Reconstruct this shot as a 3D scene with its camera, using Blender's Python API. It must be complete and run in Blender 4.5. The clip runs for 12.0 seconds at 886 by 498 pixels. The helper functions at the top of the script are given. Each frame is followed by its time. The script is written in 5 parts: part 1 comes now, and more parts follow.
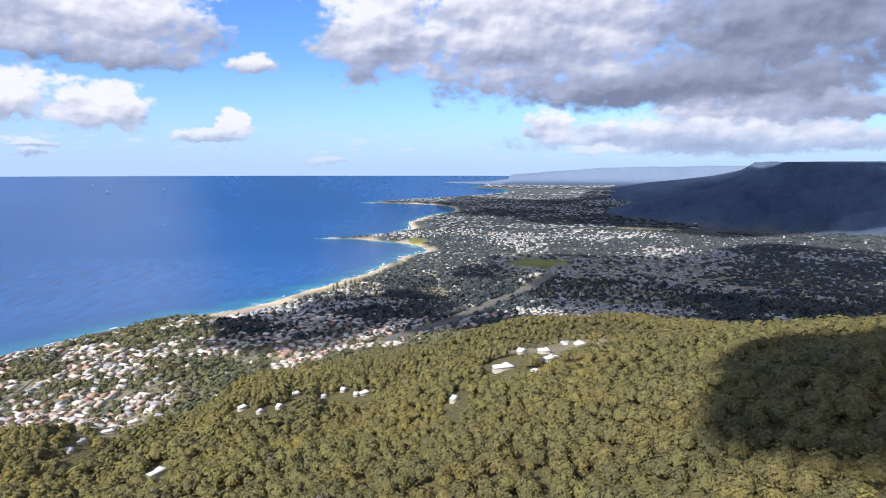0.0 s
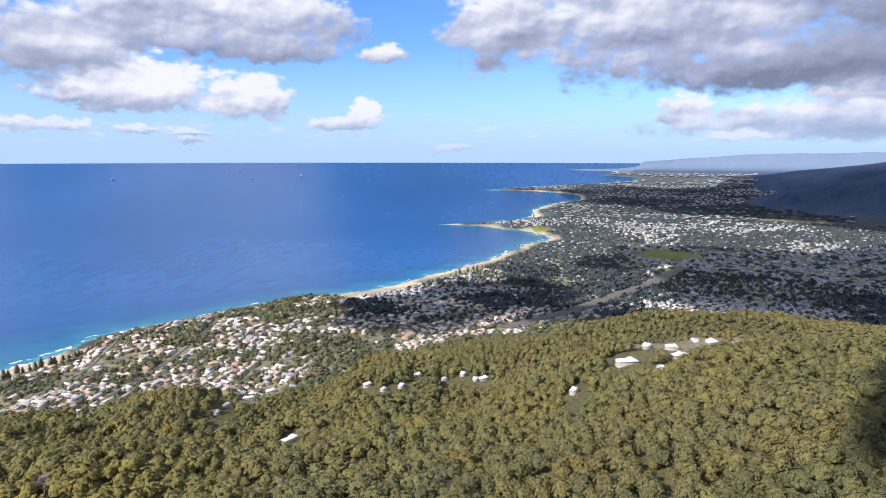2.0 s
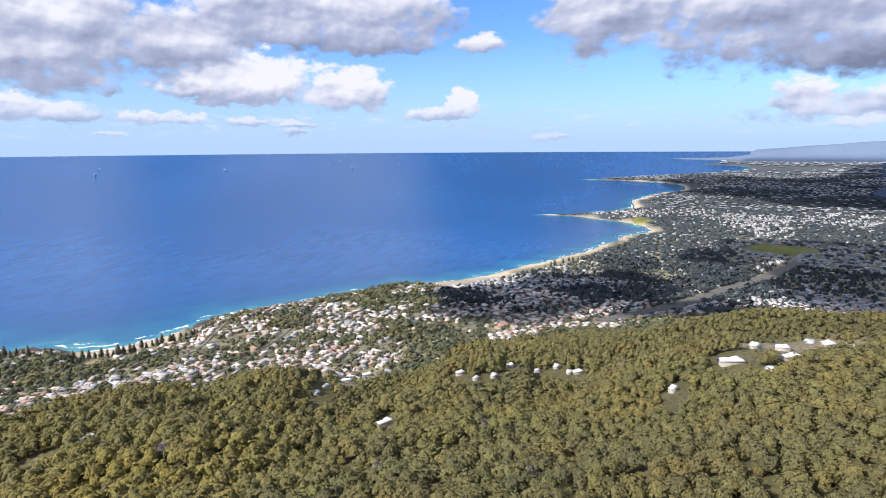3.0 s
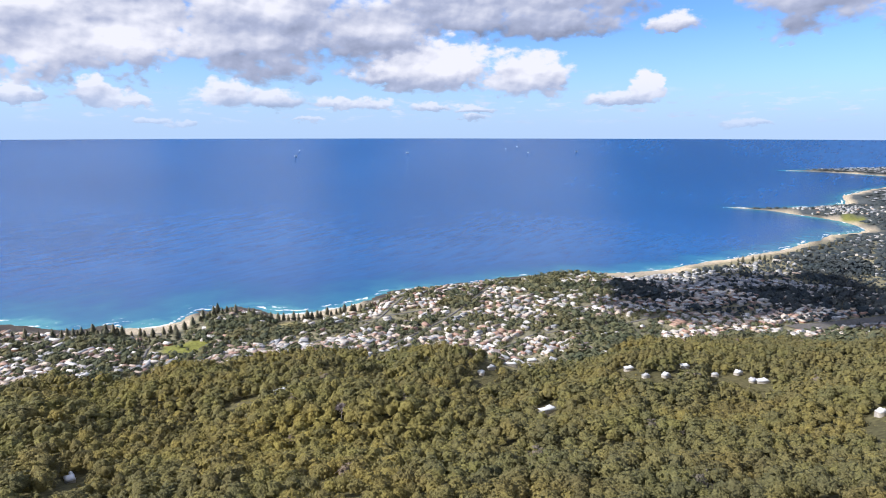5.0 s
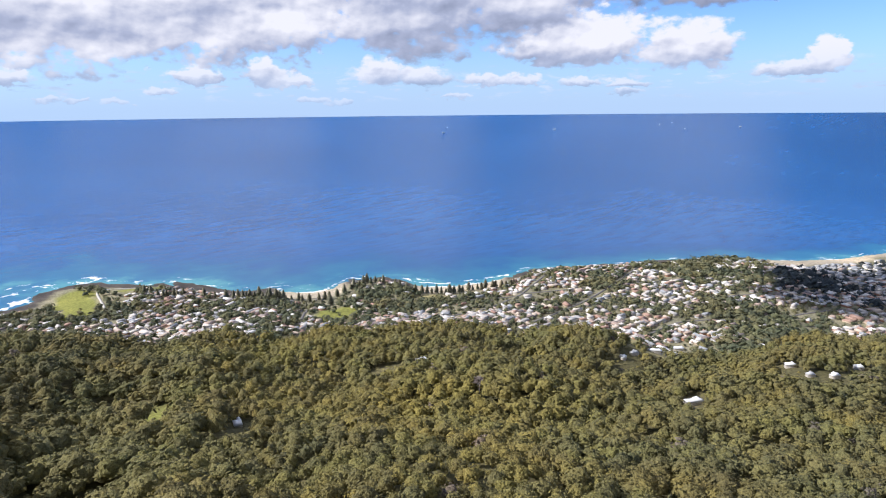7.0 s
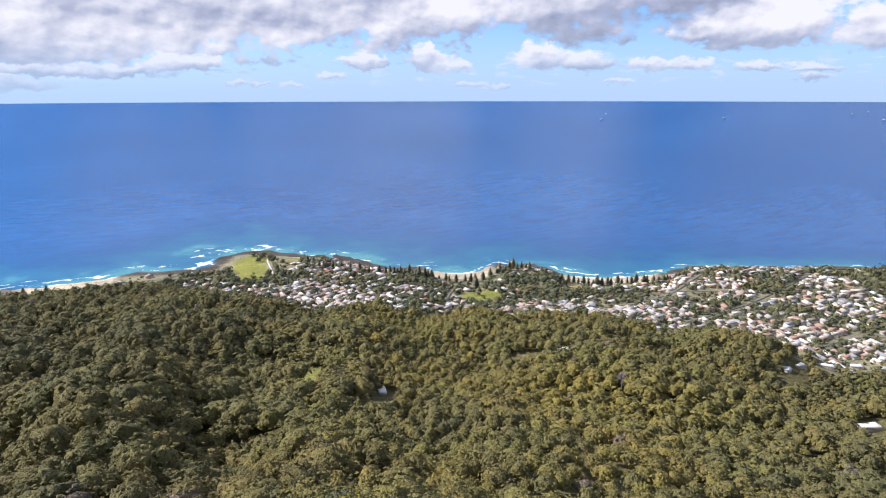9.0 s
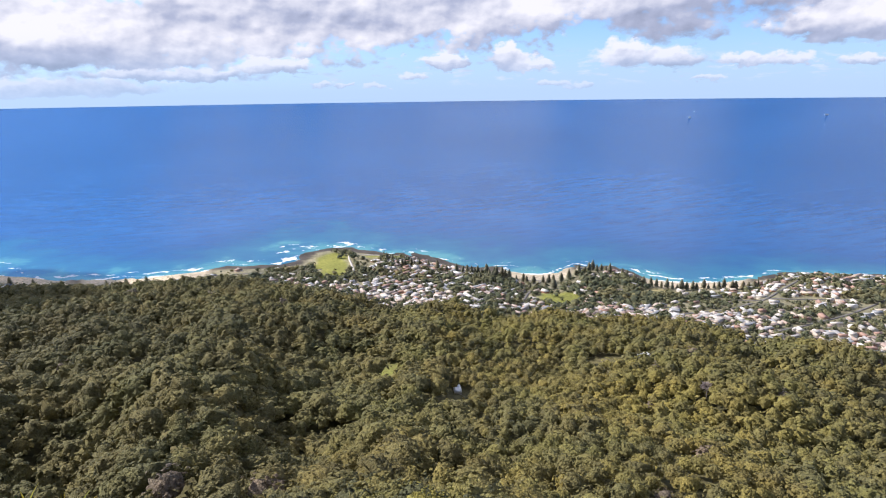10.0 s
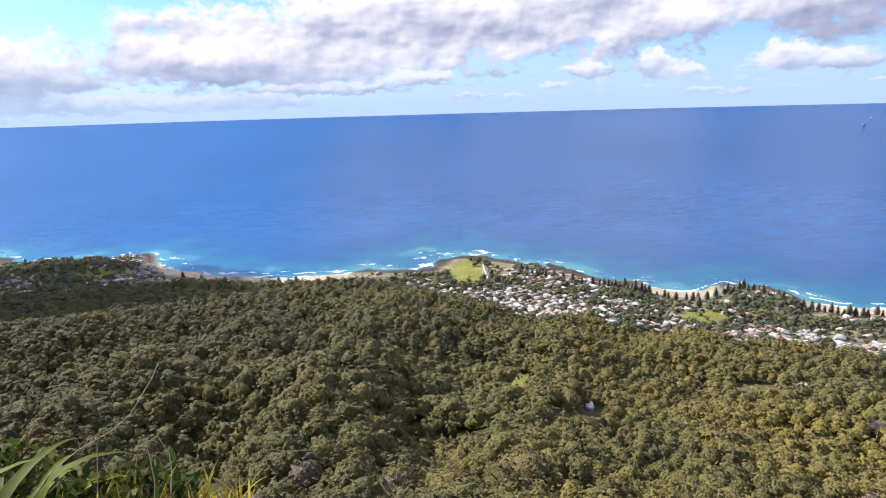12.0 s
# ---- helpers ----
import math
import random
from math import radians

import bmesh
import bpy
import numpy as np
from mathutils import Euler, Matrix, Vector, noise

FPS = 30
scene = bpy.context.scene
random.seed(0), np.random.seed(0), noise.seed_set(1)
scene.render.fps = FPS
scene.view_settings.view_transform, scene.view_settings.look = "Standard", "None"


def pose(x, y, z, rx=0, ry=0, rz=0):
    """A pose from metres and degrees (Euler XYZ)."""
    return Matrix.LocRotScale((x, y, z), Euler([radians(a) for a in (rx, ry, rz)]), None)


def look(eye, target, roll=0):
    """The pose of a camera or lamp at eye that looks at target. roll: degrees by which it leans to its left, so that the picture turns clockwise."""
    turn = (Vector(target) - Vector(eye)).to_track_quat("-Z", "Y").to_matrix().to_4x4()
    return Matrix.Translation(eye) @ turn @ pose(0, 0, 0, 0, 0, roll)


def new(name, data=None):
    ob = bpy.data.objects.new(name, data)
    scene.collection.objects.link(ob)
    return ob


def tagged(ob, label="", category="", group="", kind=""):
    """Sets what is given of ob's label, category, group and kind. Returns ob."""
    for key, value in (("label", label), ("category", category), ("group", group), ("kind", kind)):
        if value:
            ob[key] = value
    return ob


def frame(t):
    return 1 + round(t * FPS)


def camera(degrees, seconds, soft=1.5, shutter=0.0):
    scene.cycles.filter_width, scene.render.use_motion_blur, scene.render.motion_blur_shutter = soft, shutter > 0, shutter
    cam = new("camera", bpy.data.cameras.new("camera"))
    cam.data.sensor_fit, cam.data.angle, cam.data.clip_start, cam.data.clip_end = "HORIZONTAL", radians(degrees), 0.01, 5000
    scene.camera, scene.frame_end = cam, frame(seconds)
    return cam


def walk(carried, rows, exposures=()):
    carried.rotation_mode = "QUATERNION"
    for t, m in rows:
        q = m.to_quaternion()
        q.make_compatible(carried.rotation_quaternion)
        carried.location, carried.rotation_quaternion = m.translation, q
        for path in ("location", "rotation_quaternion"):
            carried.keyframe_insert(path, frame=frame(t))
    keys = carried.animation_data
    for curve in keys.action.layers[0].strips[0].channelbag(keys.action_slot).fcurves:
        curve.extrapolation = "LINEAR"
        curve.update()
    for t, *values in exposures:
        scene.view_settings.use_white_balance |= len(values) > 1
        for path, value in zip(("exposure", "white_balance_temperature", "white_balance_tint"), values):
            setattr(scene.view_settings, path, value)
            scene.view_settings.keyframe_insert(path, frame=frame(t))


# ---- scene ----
# A lookout on a sandstone escarpment above a coastal town and the sea.
# Bearings run in degrees anticlockwise from +y; the lookout stands at the origin, sea level is z = 0.
cam = camera(69.92, 12.0, soft=1.05)
EYE = 415.0
ROWS = [  # seconds, bearing, pitch, roll
    (0.0, 0.00, -7.23, -0.07),
    (0.5, 2.36, -7.53, 0.08),
    (1.0, 4.76, -7.44, 0.08),
    (1.5, 7.48, -7.79, 0.19),
    (2.0, 11.16, -8.39, -0.05),
    (2.5, 15.12, -8.76, -0.06),
    (3.0, 19.71, -9.28, 0.38),
    (5.0, 35.39, -10.53, -0.02),
    (5.5, 38.88, -10.72, 0.18),
    (6.0, 41.91, -11.18, 0.26),
    (6.5, 44.67, -11.66, 0.24),
    (7.0, 48.35, -12.53, 0.59),
    (7.5, 52.55, -13.32, 0.47),
    (9.5, 65.35, -13.70, 0.34),
    (10.0, 69.17, -13.74, 0.74),
    (10.5, 73.00, -13.66, 0.75),
    (11.0, 76.02, -13.26, 0.62),
    (11.5, 78.92, -13.08, 1.36),
    (12.0, 81.44, -12.66, 1.58),
]


def arm(bearing):
    """The eye, held at arm's length in front of the turning body."""
    b = radians(bearing)
    return -0.4 * math.sin(b), 0.4 * math.cos(b)


walk(cam, [(t, pose(*arm(b), EYE, 90 + p, r, b)) for t, b, p, r in ROWS], [(0.0, 0.44, 6160, 14), (3.0, 0.42, 6140, 14), (6.5, 0.39, 6120, 14), (9.5, 0.44, 6220, 15), (12.0, 0.52, 6280, 16)])

# ---- world, sun, clouds of the sky ----
SUN_BEARING, SUN_HEIGHT = 140.0, 35.0
world = bpy.data.worlds.new("world")
scene.world = world
world.use_nodes = True
wn, wl = world.node_tree.nodes, world.node_tree.links
wn.clear()


def wmath(op, a, b=None, c=None, clamp=False):
    n = wn.new("ShaderNodeMath")
    n.operation, n.use_clamp = op, clamp
    for i, v in enumerate((a, b, c)):
        if v is None:
            continue
        if isinstance(v, (int, float)):
            n.inputs[i].default_value = v
        else:
            wl.new(v, n.inputs[i])
    return n.outputs[0]


sky = wn.new("ShaderNodeTexSky")
sky.sky_type, sky.sun_disc = "NISHITA", False
sky.sun_elevation, sky.sun_rotation = radians(SUN_HEIGHT), radians(-SUN_BEARING)
sky.altitude, sky.air_density, sky.dust_density, sky.ozone_density = 400, 1.0, 0.6, 3.0
coord = wn.new("ShaderNodeTexCoord")
xyz = wn.new("ShaderNodeSeparateXYZ")
wl.new(coord.outputs["Generated"], xyz.inputs[0])
AZ = wmath("MULTIPLY", wmath("ARCTAN2", wmath("MULTIPLY", xyz.outputs[0], -1.0), xyz.outputs[1]), 57.2958)
EL = wmath("MULTIPLY", wmath("ARCSINE", xyz.outputs[2]), 57.2958)


def cloud_noise(shift_az, shift_el, scale, detail):
    v = wn.new("ShaderNodeCombineXYZ")
    wl.new(wmath("MULTIPLY", wmath("ADD", AZ, shift_az), 0.62), v.inputs[0])
    wl.new(wmath("ADD", EL, shift_el), v.inputs[1])
    n = wn.new("ShaderNodeTexNoise")
    n.inputs["Scale"].default_value, n.inputs["Detail"].default_value = scale, detail
    n.inputs["Roughness"].default_value = 0.56
    wl.new(v.outputs[0], n.inputs["Vector"])
    return n.outputs[0]


CLOUDS_SOUTH = [  # bearing, height of the base and of the top in degrees, half width, greyness
    (27.5, 8.1, 17.0, 9.5, 0.30), (25.8, 7.7, 10.4, 6.2, 0.62), (36.4, 3.4, 8.3, 6.3, 0.06), (27.5, 2.9, 6.8, 3.8, 0.10), (20.2, 2.2, 3.4, 3.5, 0.28),
    (18.2, 2.5, 5.0, 1.5, 0.02), (16.2, 7.9, 9.5, 2.3, 0.28), (32.8, 1.6, 2.3, 1.9, 0.2), (10.3, 0.3, 1.1, 1.9, 0.1), (5.6, 7.4, 17.0, 6.0, 0.32),
    (-9.0, 6.2, 21.0, 13.5, 0.28), (-20.5, 4.7, 10.0, 18.5, 0.92), (-28.5, 6.0, 21.0, 14.0, 0.88), (-28.0, 3.4, 6.4, 12.0, 0.62), (-9.6, 1.9, 5.2, 2.7, 0.08), (-23.0, 1.2, 4.6, 16.0, 0.36),
    (-14.0, 1.2, 2.1, 4.2, 0.0),
]
CLOUDS_EAST = [
    (65.5, 3.5, 17.0, 11.0, 0.05), (50.5, 4.2, 16.0, 8.6, 0.26), (41.2, 5.2, 12.0, 5.0, 0.54), (34.0, 7.6, 16.0, 7.5, 0.42), (69.0, 2.1, 3.6, 2.0, 0.04),
    (63.2, 1.8, 4.0, 2.1, 0.05), (60.9, 1.8, 2.8, 1.7, 0.15), (54.0, 1.9, 4.3, 2.4, 0.2), (50.3, 1.8, 3.7, 2.7, 0.24), (44.5, 1.9, 3.0, 2.8, 0.2), (71.5, 1.3, 1.9, 1.4, 0.15), (41.0, 1.8, 2.8, 1.7, 0.2), (36.9, 1.7, 2.5, 2.0, 0.25), (47.4, 0.8, 1.3, 1.2, 0.2), (33.0, 0.9, 1.4, 1.2, 0.2),
    (97.0, 1.7, 8.8, 14.0, 0.20), (84.0, 2.6, 14.0, 12.5, 0.06), (74.5, 3.5, 15.0, 10.0, 0.03), (113.8, 1.2, 6.0, 5.6, 0.42), (92.0, 1.3, 2.3, 9.0, 0.42),
    (83.5, 1.8, 3.3, 3.4, 0.0), (107.0, 0.1, 1.7, 15.0, 0.36), (121.0, 0.2, 4.0, 10.0, 0.35), (79.6, 0.7, 1.3, 1.0, 0.1), (77.6, 0.7, 1.2, 1.0, 0.1),
    (75.0, 0.45, 1.0, 1.4, 0.1), (57.0, 0.25, 0.9, 1.3, 0.1), (59.4, 0.5, 1.1, 1.5, 0.15),
]
bend_a = wmath("MULTIPLY", wmath("SUBTRACT", cloud_noise(11, 3, 0.36, 6), 0.5), 1.5)
bend_e = wmath("MULTIPLY", wmath("SUBTRACT", cloud_noise(71, 23, 0.42, 6), 0.5), 0.8)
ragged_az = wmath("MULTIPLY_ADD", wmath("SUBTRACT", cloud_noise(13, 51, 1.1, 6), 0.5), 3.0, AZ)
ragged_el = wmath("MULTIPLY_ADD", wmath("SUBTRACT", cloud_noise(37, 91, 1.1, 6), 0.5), 1.5, EL)
body, weight, lift, grey = -1.0, 0.0, 0.0, 0.0
for ca, low, high, half, dull in CLOUDS_SOUTH + CLOUDS_EAST:
    tall = (high - low) / 1.26
    base = low + 0.13 * tall
    dx = wmath("ADD", wmath("MULTIPLY", wmath("SUBTRACT", ragged_az, ca), 1.12 / half), bend_a)
    up = wmath("ADD", wmath("MULTIPLY", wmath("SUBTRACT", ragged_el, base + 0.3 * tall), 1.0 / tall), bend_e)
    dy = wmath("MAXIMUM", wmath("MULTIPLY", up, 1.35), wmath("MULTIPLY", up, -2.6))
    q = wmath("SUBTRACT", 1.12, wmath("SQRT", wmath("ADD", wmath("MULTIPLY", dx, dx), wmath("MULTIPLY", dy, dy))))
    w = wmath("POWER", wmath("MAXIMUM", wmath("ADD", q, 0.2), 0.0), 2.0)
    body = wmath("MAXIMUM", body, q)
    weight = wmath("ADD", weight, w)
    lift = wmath("MULTIPLY_ADD", w, up, lift)
    grey = wmath("MULTIPLY_ADD", w, dull, grey)
# broken cumulus goes on overhead and behind
above = wmath("MULTIPLY", wmath("SUBTRACT", EL, 17.0), 0.12, clamp=True)
behind = wmath("MULTIPLY", wmath("SUBTRACT", wmath("ABSOLUTE", wmath("SUBTRACT", AZ, 41.0)), 88.0), 0.1, clamp=True)
cells = wn.new("ShaderNodeTexNoise")
cells.inputs["Scale"].default_value, cells.inputs["Detail"].default_value = 3.2, 7
wl.new(coord.outputs["Generated"], cells.inputs["Vector"])
other = wmath("MULTIPLY_ADD", wmath("SUBTRACT", cells.outputs[0], 0.44), 5.0, wmath("MULTIPLY", wmath("SUBTRACT", wmath("MAXIMUM", above, behind), 1.0), 4.0))
body = wmath("MAXIMUM", body, other)
weight = wmath("MAXIMUM", weight, 0.001)
lift, grey = wmath("DIVIDE", lift, weight), wmath("DIVIDE", grey, weight)
def layers(shift_az, shift_el):
    """Broad soft banks, wider than high."""
    v = wn.new("ShaderNodeCombineXYZ")
    wl.new(wmath("MULTIPLY", wmath("ADD", AZ, shift_az), 0.34), v.inputs[0])
    wl.new(wmath("MULTIPLY", wmath("ADD", EL, shift_el), 0.95), v.inputs[1])
    n = wn.new("ShaderNodeTexNoise")
    n.inputs["Scale"].default_value, n.inputs["Detail"].default_value, n.inputs["Roughness"].default_value = 0.34, 2.5, 0.45
    wl.new(v.outputs[0], n.inputs["Vector"])
    return n.outputs[0]


puff, puff_lit = layers(0, 0), layers(-0.8, -1.3)
def billows(scale, shift_az, shift_el):
    """Round cauliflower heads: 0 in the middle of a head, about 0.7 between heads."""
    v = wn.new("ShaderNodeCombineXYZ")
    wl.new(wmath("MULTIPLY_ADD", wmath("ADD", AZ, shift_az), 0.75, wmath("MULTIPLY", bend_a, 0.5)), v.inputs[0])
    wl.new(wmath("ADD", wmath("ADD", EL, shift_el), wmath("MULTIPLY", bend_e, 0.5)), v.inputs[1])
    n = wn.new("ShaderNodeTexVoronoi")
    n.feature, n.inputs["Scale"].default_value, n.inputs["Detail"].default_value, n.inputs["Roughness"].default_value = "SMOOTH_F1", scale, 1.5, 0.45
    n.inputs["Smoothness"].default_value = 0.8
    wl.new(v.outputs[0], n.inputs["Vector"])
    return n.outputs["Distance"]


# each head is lit on the side towards the sun: higher and to the left
heads, heads_lit = billows(0.62, 5.0, 2.0), billows(0.62, 5.35, 2.4)
knobs, knobs_lit = billows(1.9, 9.0, 4.0), billows(1.9, 9.14, 4.17)
fine, fine_lit = cloud_noise(40, 7, 1.3, 9), cloud_noise(40.25, 7.3, 1.3, 9)
calm = wmath("SUBTRACT", 1.0, wmath("MULTIPLY", grey, 1.1), clamp=True)  # grey banks are smoother
shape = wmath("MULTIPLY_ADD", wmath("SUBTRACT", 0.5, knobs), 0.26, wmath("MULTIPLY_ADD", wmath("SUBTRACT", 0.56, heads), 0.38, 0.24))
dense = wmath("MULTIPLY_ADD", wmath("SUBTRACT", fine, 0.5), 0.78, wmath("ADD", shape, wmath("MULTIPLY_ADD", grey, 0.25, body)))
edge = wn.new("ShaderNodeMapRange")
edge.interpolation_type = "SMOOTHSTEP"
edge.inputs["From Min"].default_value, edge.inputs["From Max"].default_value = 0.02, 0.34
wl.new(dense, edge.inputs["Value"])
wl.new(wmath("MULTIPLY_ADD", grey, 0.55, 0.38), edge.inputs["From Max"])
flat = wn.new("ShaderNodeCombineXYZ")  # small far puffs low over the sea
wl.new(wmath("MULTIPLY", AZ, 0.30), flat.inputs[0])
wl.new(wmath("MULTIPLY", EL, 1.25), flat.inputs[1])
puffs = wn.new("ShaderNodeTexNoise")
puffs.inputs["Scale"].default_value, puffs.inputs["Detail"].default_value, puffs.inputs["Roughness"].default_value = 1.5, 6, 0.6
wl.new(flat.outputs[0], puffs.inputs["Vector"])
band = wmath("MULTIPLY", wmath("MULTIPLY", wmath("SUBTRACT", EL, 0.35), 1.2, clamp=True), wmath("MULTIPLY", wmath("SUBTRACT", 4.0, EL), 0.5, clamp=True))
puff_alpha = wmath("MULTIPLY", wmath("MULTIPLY", wmath("SUBTRACT", puffs.outputs[0], 0.53), 6.0, clamp=True), wmath("MULTIPLY", band, 0.8))
relief = wmath("MULTIPLY_ADD", wmath("SUBTRACT", heads_lit, heads), 0.5, wmath("MULTIPLY", wmath("SUBTRACT", puff, puff_lit), 1.35))
relief = wmath("MULTIPLY_ADD", wmath("SUBTRACT", knobs_lit, knobs), 0.09, wmath("MULTIPLY_ADD", wmath("SUBTRACT", fine, fine_lit), 0.24, relief))
tone = wmath("MULTIPLY_ADD", relief, wmath("MULTIPLY_ADD", calm, 0.5, 0.5), wmath("MULTIPLY_ADD", lift, 0.85, 0.86))
tone = wmath("SUBTRACT", tone, wmath("MULTIPLY", grey, 0.80), clamp=True)
ramp = wn.new("ShaderNodeValToRGB")
ramp.color_ramp.elements[0].position, ramp.color_ramp.elements[0].color = 0.0, (0.165, 0.192, 0.272, 1)
ramp.color_ramp.elements[1].position, ramp.color_ramp.elements[1].color = 1.0, (0.70, 0.70, 0.73, 1)
mid = ramp.color_ramp.elements.new(0.5)
mid.color = (0.345, 0.380, 0.490, 1)
wl.new(tone, ramp.inputs[0])
veil = wn.new("ShaderNodeMapRange")  # thin haze that whitens the lowest sky
veil.inputs["From Min"].default_value, veil.inputs["From Max"].default_value = -1.0, 9.0
veil.inputs["To Min"].default_value, veil.inputs["To Max"].default_value = 0.75, 0.0
wl.new(EL, veil.inputs["Value"])
bg_sky, bg_haze, bg_cloud, out = (wn.new(k) for k in ("ShaderNodeBackground", "ShaderNodeBackground", "ShaderNodeBackground", "ShaderNodeOutputWorld"))
tint = wn.new("ShaderNodeMix")
tint.data_type, tint.blend_type = "RGBA", "MULTIPLY"
tint.inputs[0].default_value = 1.0
tint.inputs[7].default_value = (0.68, 0.95, 1.34, 1)
wl.new(sky.outputs[0], tint.inputs[6])
wl.new(tint.outputs[2], bg_sky.inputs[0])
bg_sky.inputs[1].default_value = 0.105
bg_haze.inputs[0].default_value = (0.425, 0.585, 0.81, 1)
wl.new(ramp.outputs[0], bg_cloud.inputs[0])
mix_a, mix_b = wn.new("ShaderNodeMixShader"), wn.new("ShaderNodeMixShader")
wl.new(veil.outputs[0], mix_a.inputs[0])
wl.new(bg_sky.outputs[0], mix_a.inputs[1])
wl.new(bg_haze.outputs[0], mix_a.inputs[2])
wl.new(wmath("MAXIMUM", edge.outputs[0], puff_alpha), mix_b.inputs[0])
wl.new(mix_a.outputs[0], mix_b.inputs[1])
wl.new(bg_cloud.outputs[0], mix_b.inputs[2])
# far clouds pale towards the horizon
mix_c, bg_air = wn.new("ShaderNodeMixShader"), wn.new("ShaderNodeBackground")
bg_air.inputs[0].default_value = (0.38, 0.515, 0.70, 1)
wl.new(wmath("MULTIPLY", wmath("POWER", wmath("SUBTRACT", 1.0, wmath("DIVIDE", EL, 5.0), clamp=True), 1.5), 0.8), mix_c.inputs[0])
wl.new(mix_b.outputs[0], mix_c.inputs[1])
wl.new(bg_air.outputs[0], mix_c.inputs[2])
wl.new(mix_c.outputs[0], out.inputs[0])

sb, se = radians(SUN_BEARING), radians(SUN_HEIGHT)
TO_SUN = Vector((-math.sin(sb) * math.cos(se), math.cos(sb) * math.cos(se), math.sin(se)))
sun = new("sun", bpy.data.lights.new("sun", "SUN"))
sun.data.energy, sun.data.angle, sun.data.color = 4.9, radians(0.55), (1.0, 0.95, 0.865)
sun.matrix_world = look(TO_SUN * 3000, (0, 0, 0))

# ---- materials ----
def material(name, rough=0.8, spec=0.3):
    m = bpy.data.materials.new(name)
    m.use_nodes = True
    b = m.node_tree.nodes["Principled BSDF"]
    b.inputs["Roughness"].default_value, b.inputs["Specular IOR Level"].default_value = rough, spec
    return m, m.node_tree.nodes, m.node_tree.links, b


def noise_node(nodes, links, scale, detail=5, vector=None, rough=0.55):
    n = nodes.new("ShaderNodeTexNoise")
    n.inputs["Scale"].default_value, n.inputs["Detail"].default_value, n.inputs["Roughness"].default_value = scale, detail, rough
    if vector is None:
        g = nodes.new("ShaderNodeNewGeometry")
        vector = g.outputs["Position"]
    links.new(vector, n.inputs["Vector"])
    return n.outputs[0]


def ramp_node(nodes, links, value, stops, constant=False):
    r = nodes.new("ShaderNodeValToRGB")
    e = r.color_ramp.elements
    if constant:
        r.color_ramp.interpolation = "CONSTANT"
    for i, (p, c) in enumerate(stops):
        k = e[i] if i < 2 else e.new(p)
        k.position, k.color = p, (*c, 1)
    links.new(value, r.inputs[0])
    return r.outputs[0]


def mix_node(nodes, links, fac, a, b, blend="MIX"):
    n = nodes.new("ShaderNodeMix")
    n.data_type, n.blend_type = "RGBA", blend
    for socket, v in ((n.inputs[0], fac), (n.inputs[6], a), (n.inputs[7], b)):
        if isinstance(v, (int, float)):
            socket.default_value = v
        elif isinstance(v, tuple):
            socket.default_value = (*v, 1)
        else:
            links.new(v, socket)
    return n.outputs[2]


def bump_node(nodes, links, bsdf, height, strength, distance):
    n = nodes.new("ShaderNodeBump")
    n.inputs["Strength"].default_value, n.inputs["Distance"].default_value = strength, distance
    links.new(height, n.inputs["Height"])
    links.new(n.outputs[0], bsdf.inputs["Normal"])


def attribute(nodes, name):
    a = nodes.new("ShaderNodeAttribute")
    a.attribute_name = name
    return a


def math_node(nodes, links, op, a, b=0.0):
    n = nodes.new("ShaderNodeMath")
    n.operation = op
    for i, v in enumerate((a, b)):
        if isinstance(v, (int, float)):
            n.inputs[i].default_value = v
        else:
            links.new(v, n.inputs[i])
    return n.outputs[0]


def tint_value(nodes, links):
    """A number from 0 to 1 for each thing: the mesh's own tint plus the object's chance."""
    info = nodes.new("ShaderNodeObjectInfo")
    own = attribute(nodes, "tint").outputs["Fac"]
    shared = math_node(nodes, links, "MULTIPLY", info.outputs["Random"], math_node(nodes, links, "LESS_THAN", own, 0.0005))
    return math_node(nodes, links, "ADD", own, shared)


def plain(name, colour, rough=0.8, spec=0.3, scale=1.5, spread=0.25):
    m, n, l, b = material(name, rough, spec)
    v = noise_node(n, l, scale, 6)
    lo, hi = tuple(c * (1 - spread) for c in colour), tuple(min(1, c * (1 + spread)) for c in colour)
    l.new(ramp_node(n, l, v, [(0.3, lo), (0.7, hi)]), b.inputs["Base Color"])
    bump_node(n, l, b, v, 0.3, 0.05)
    return m


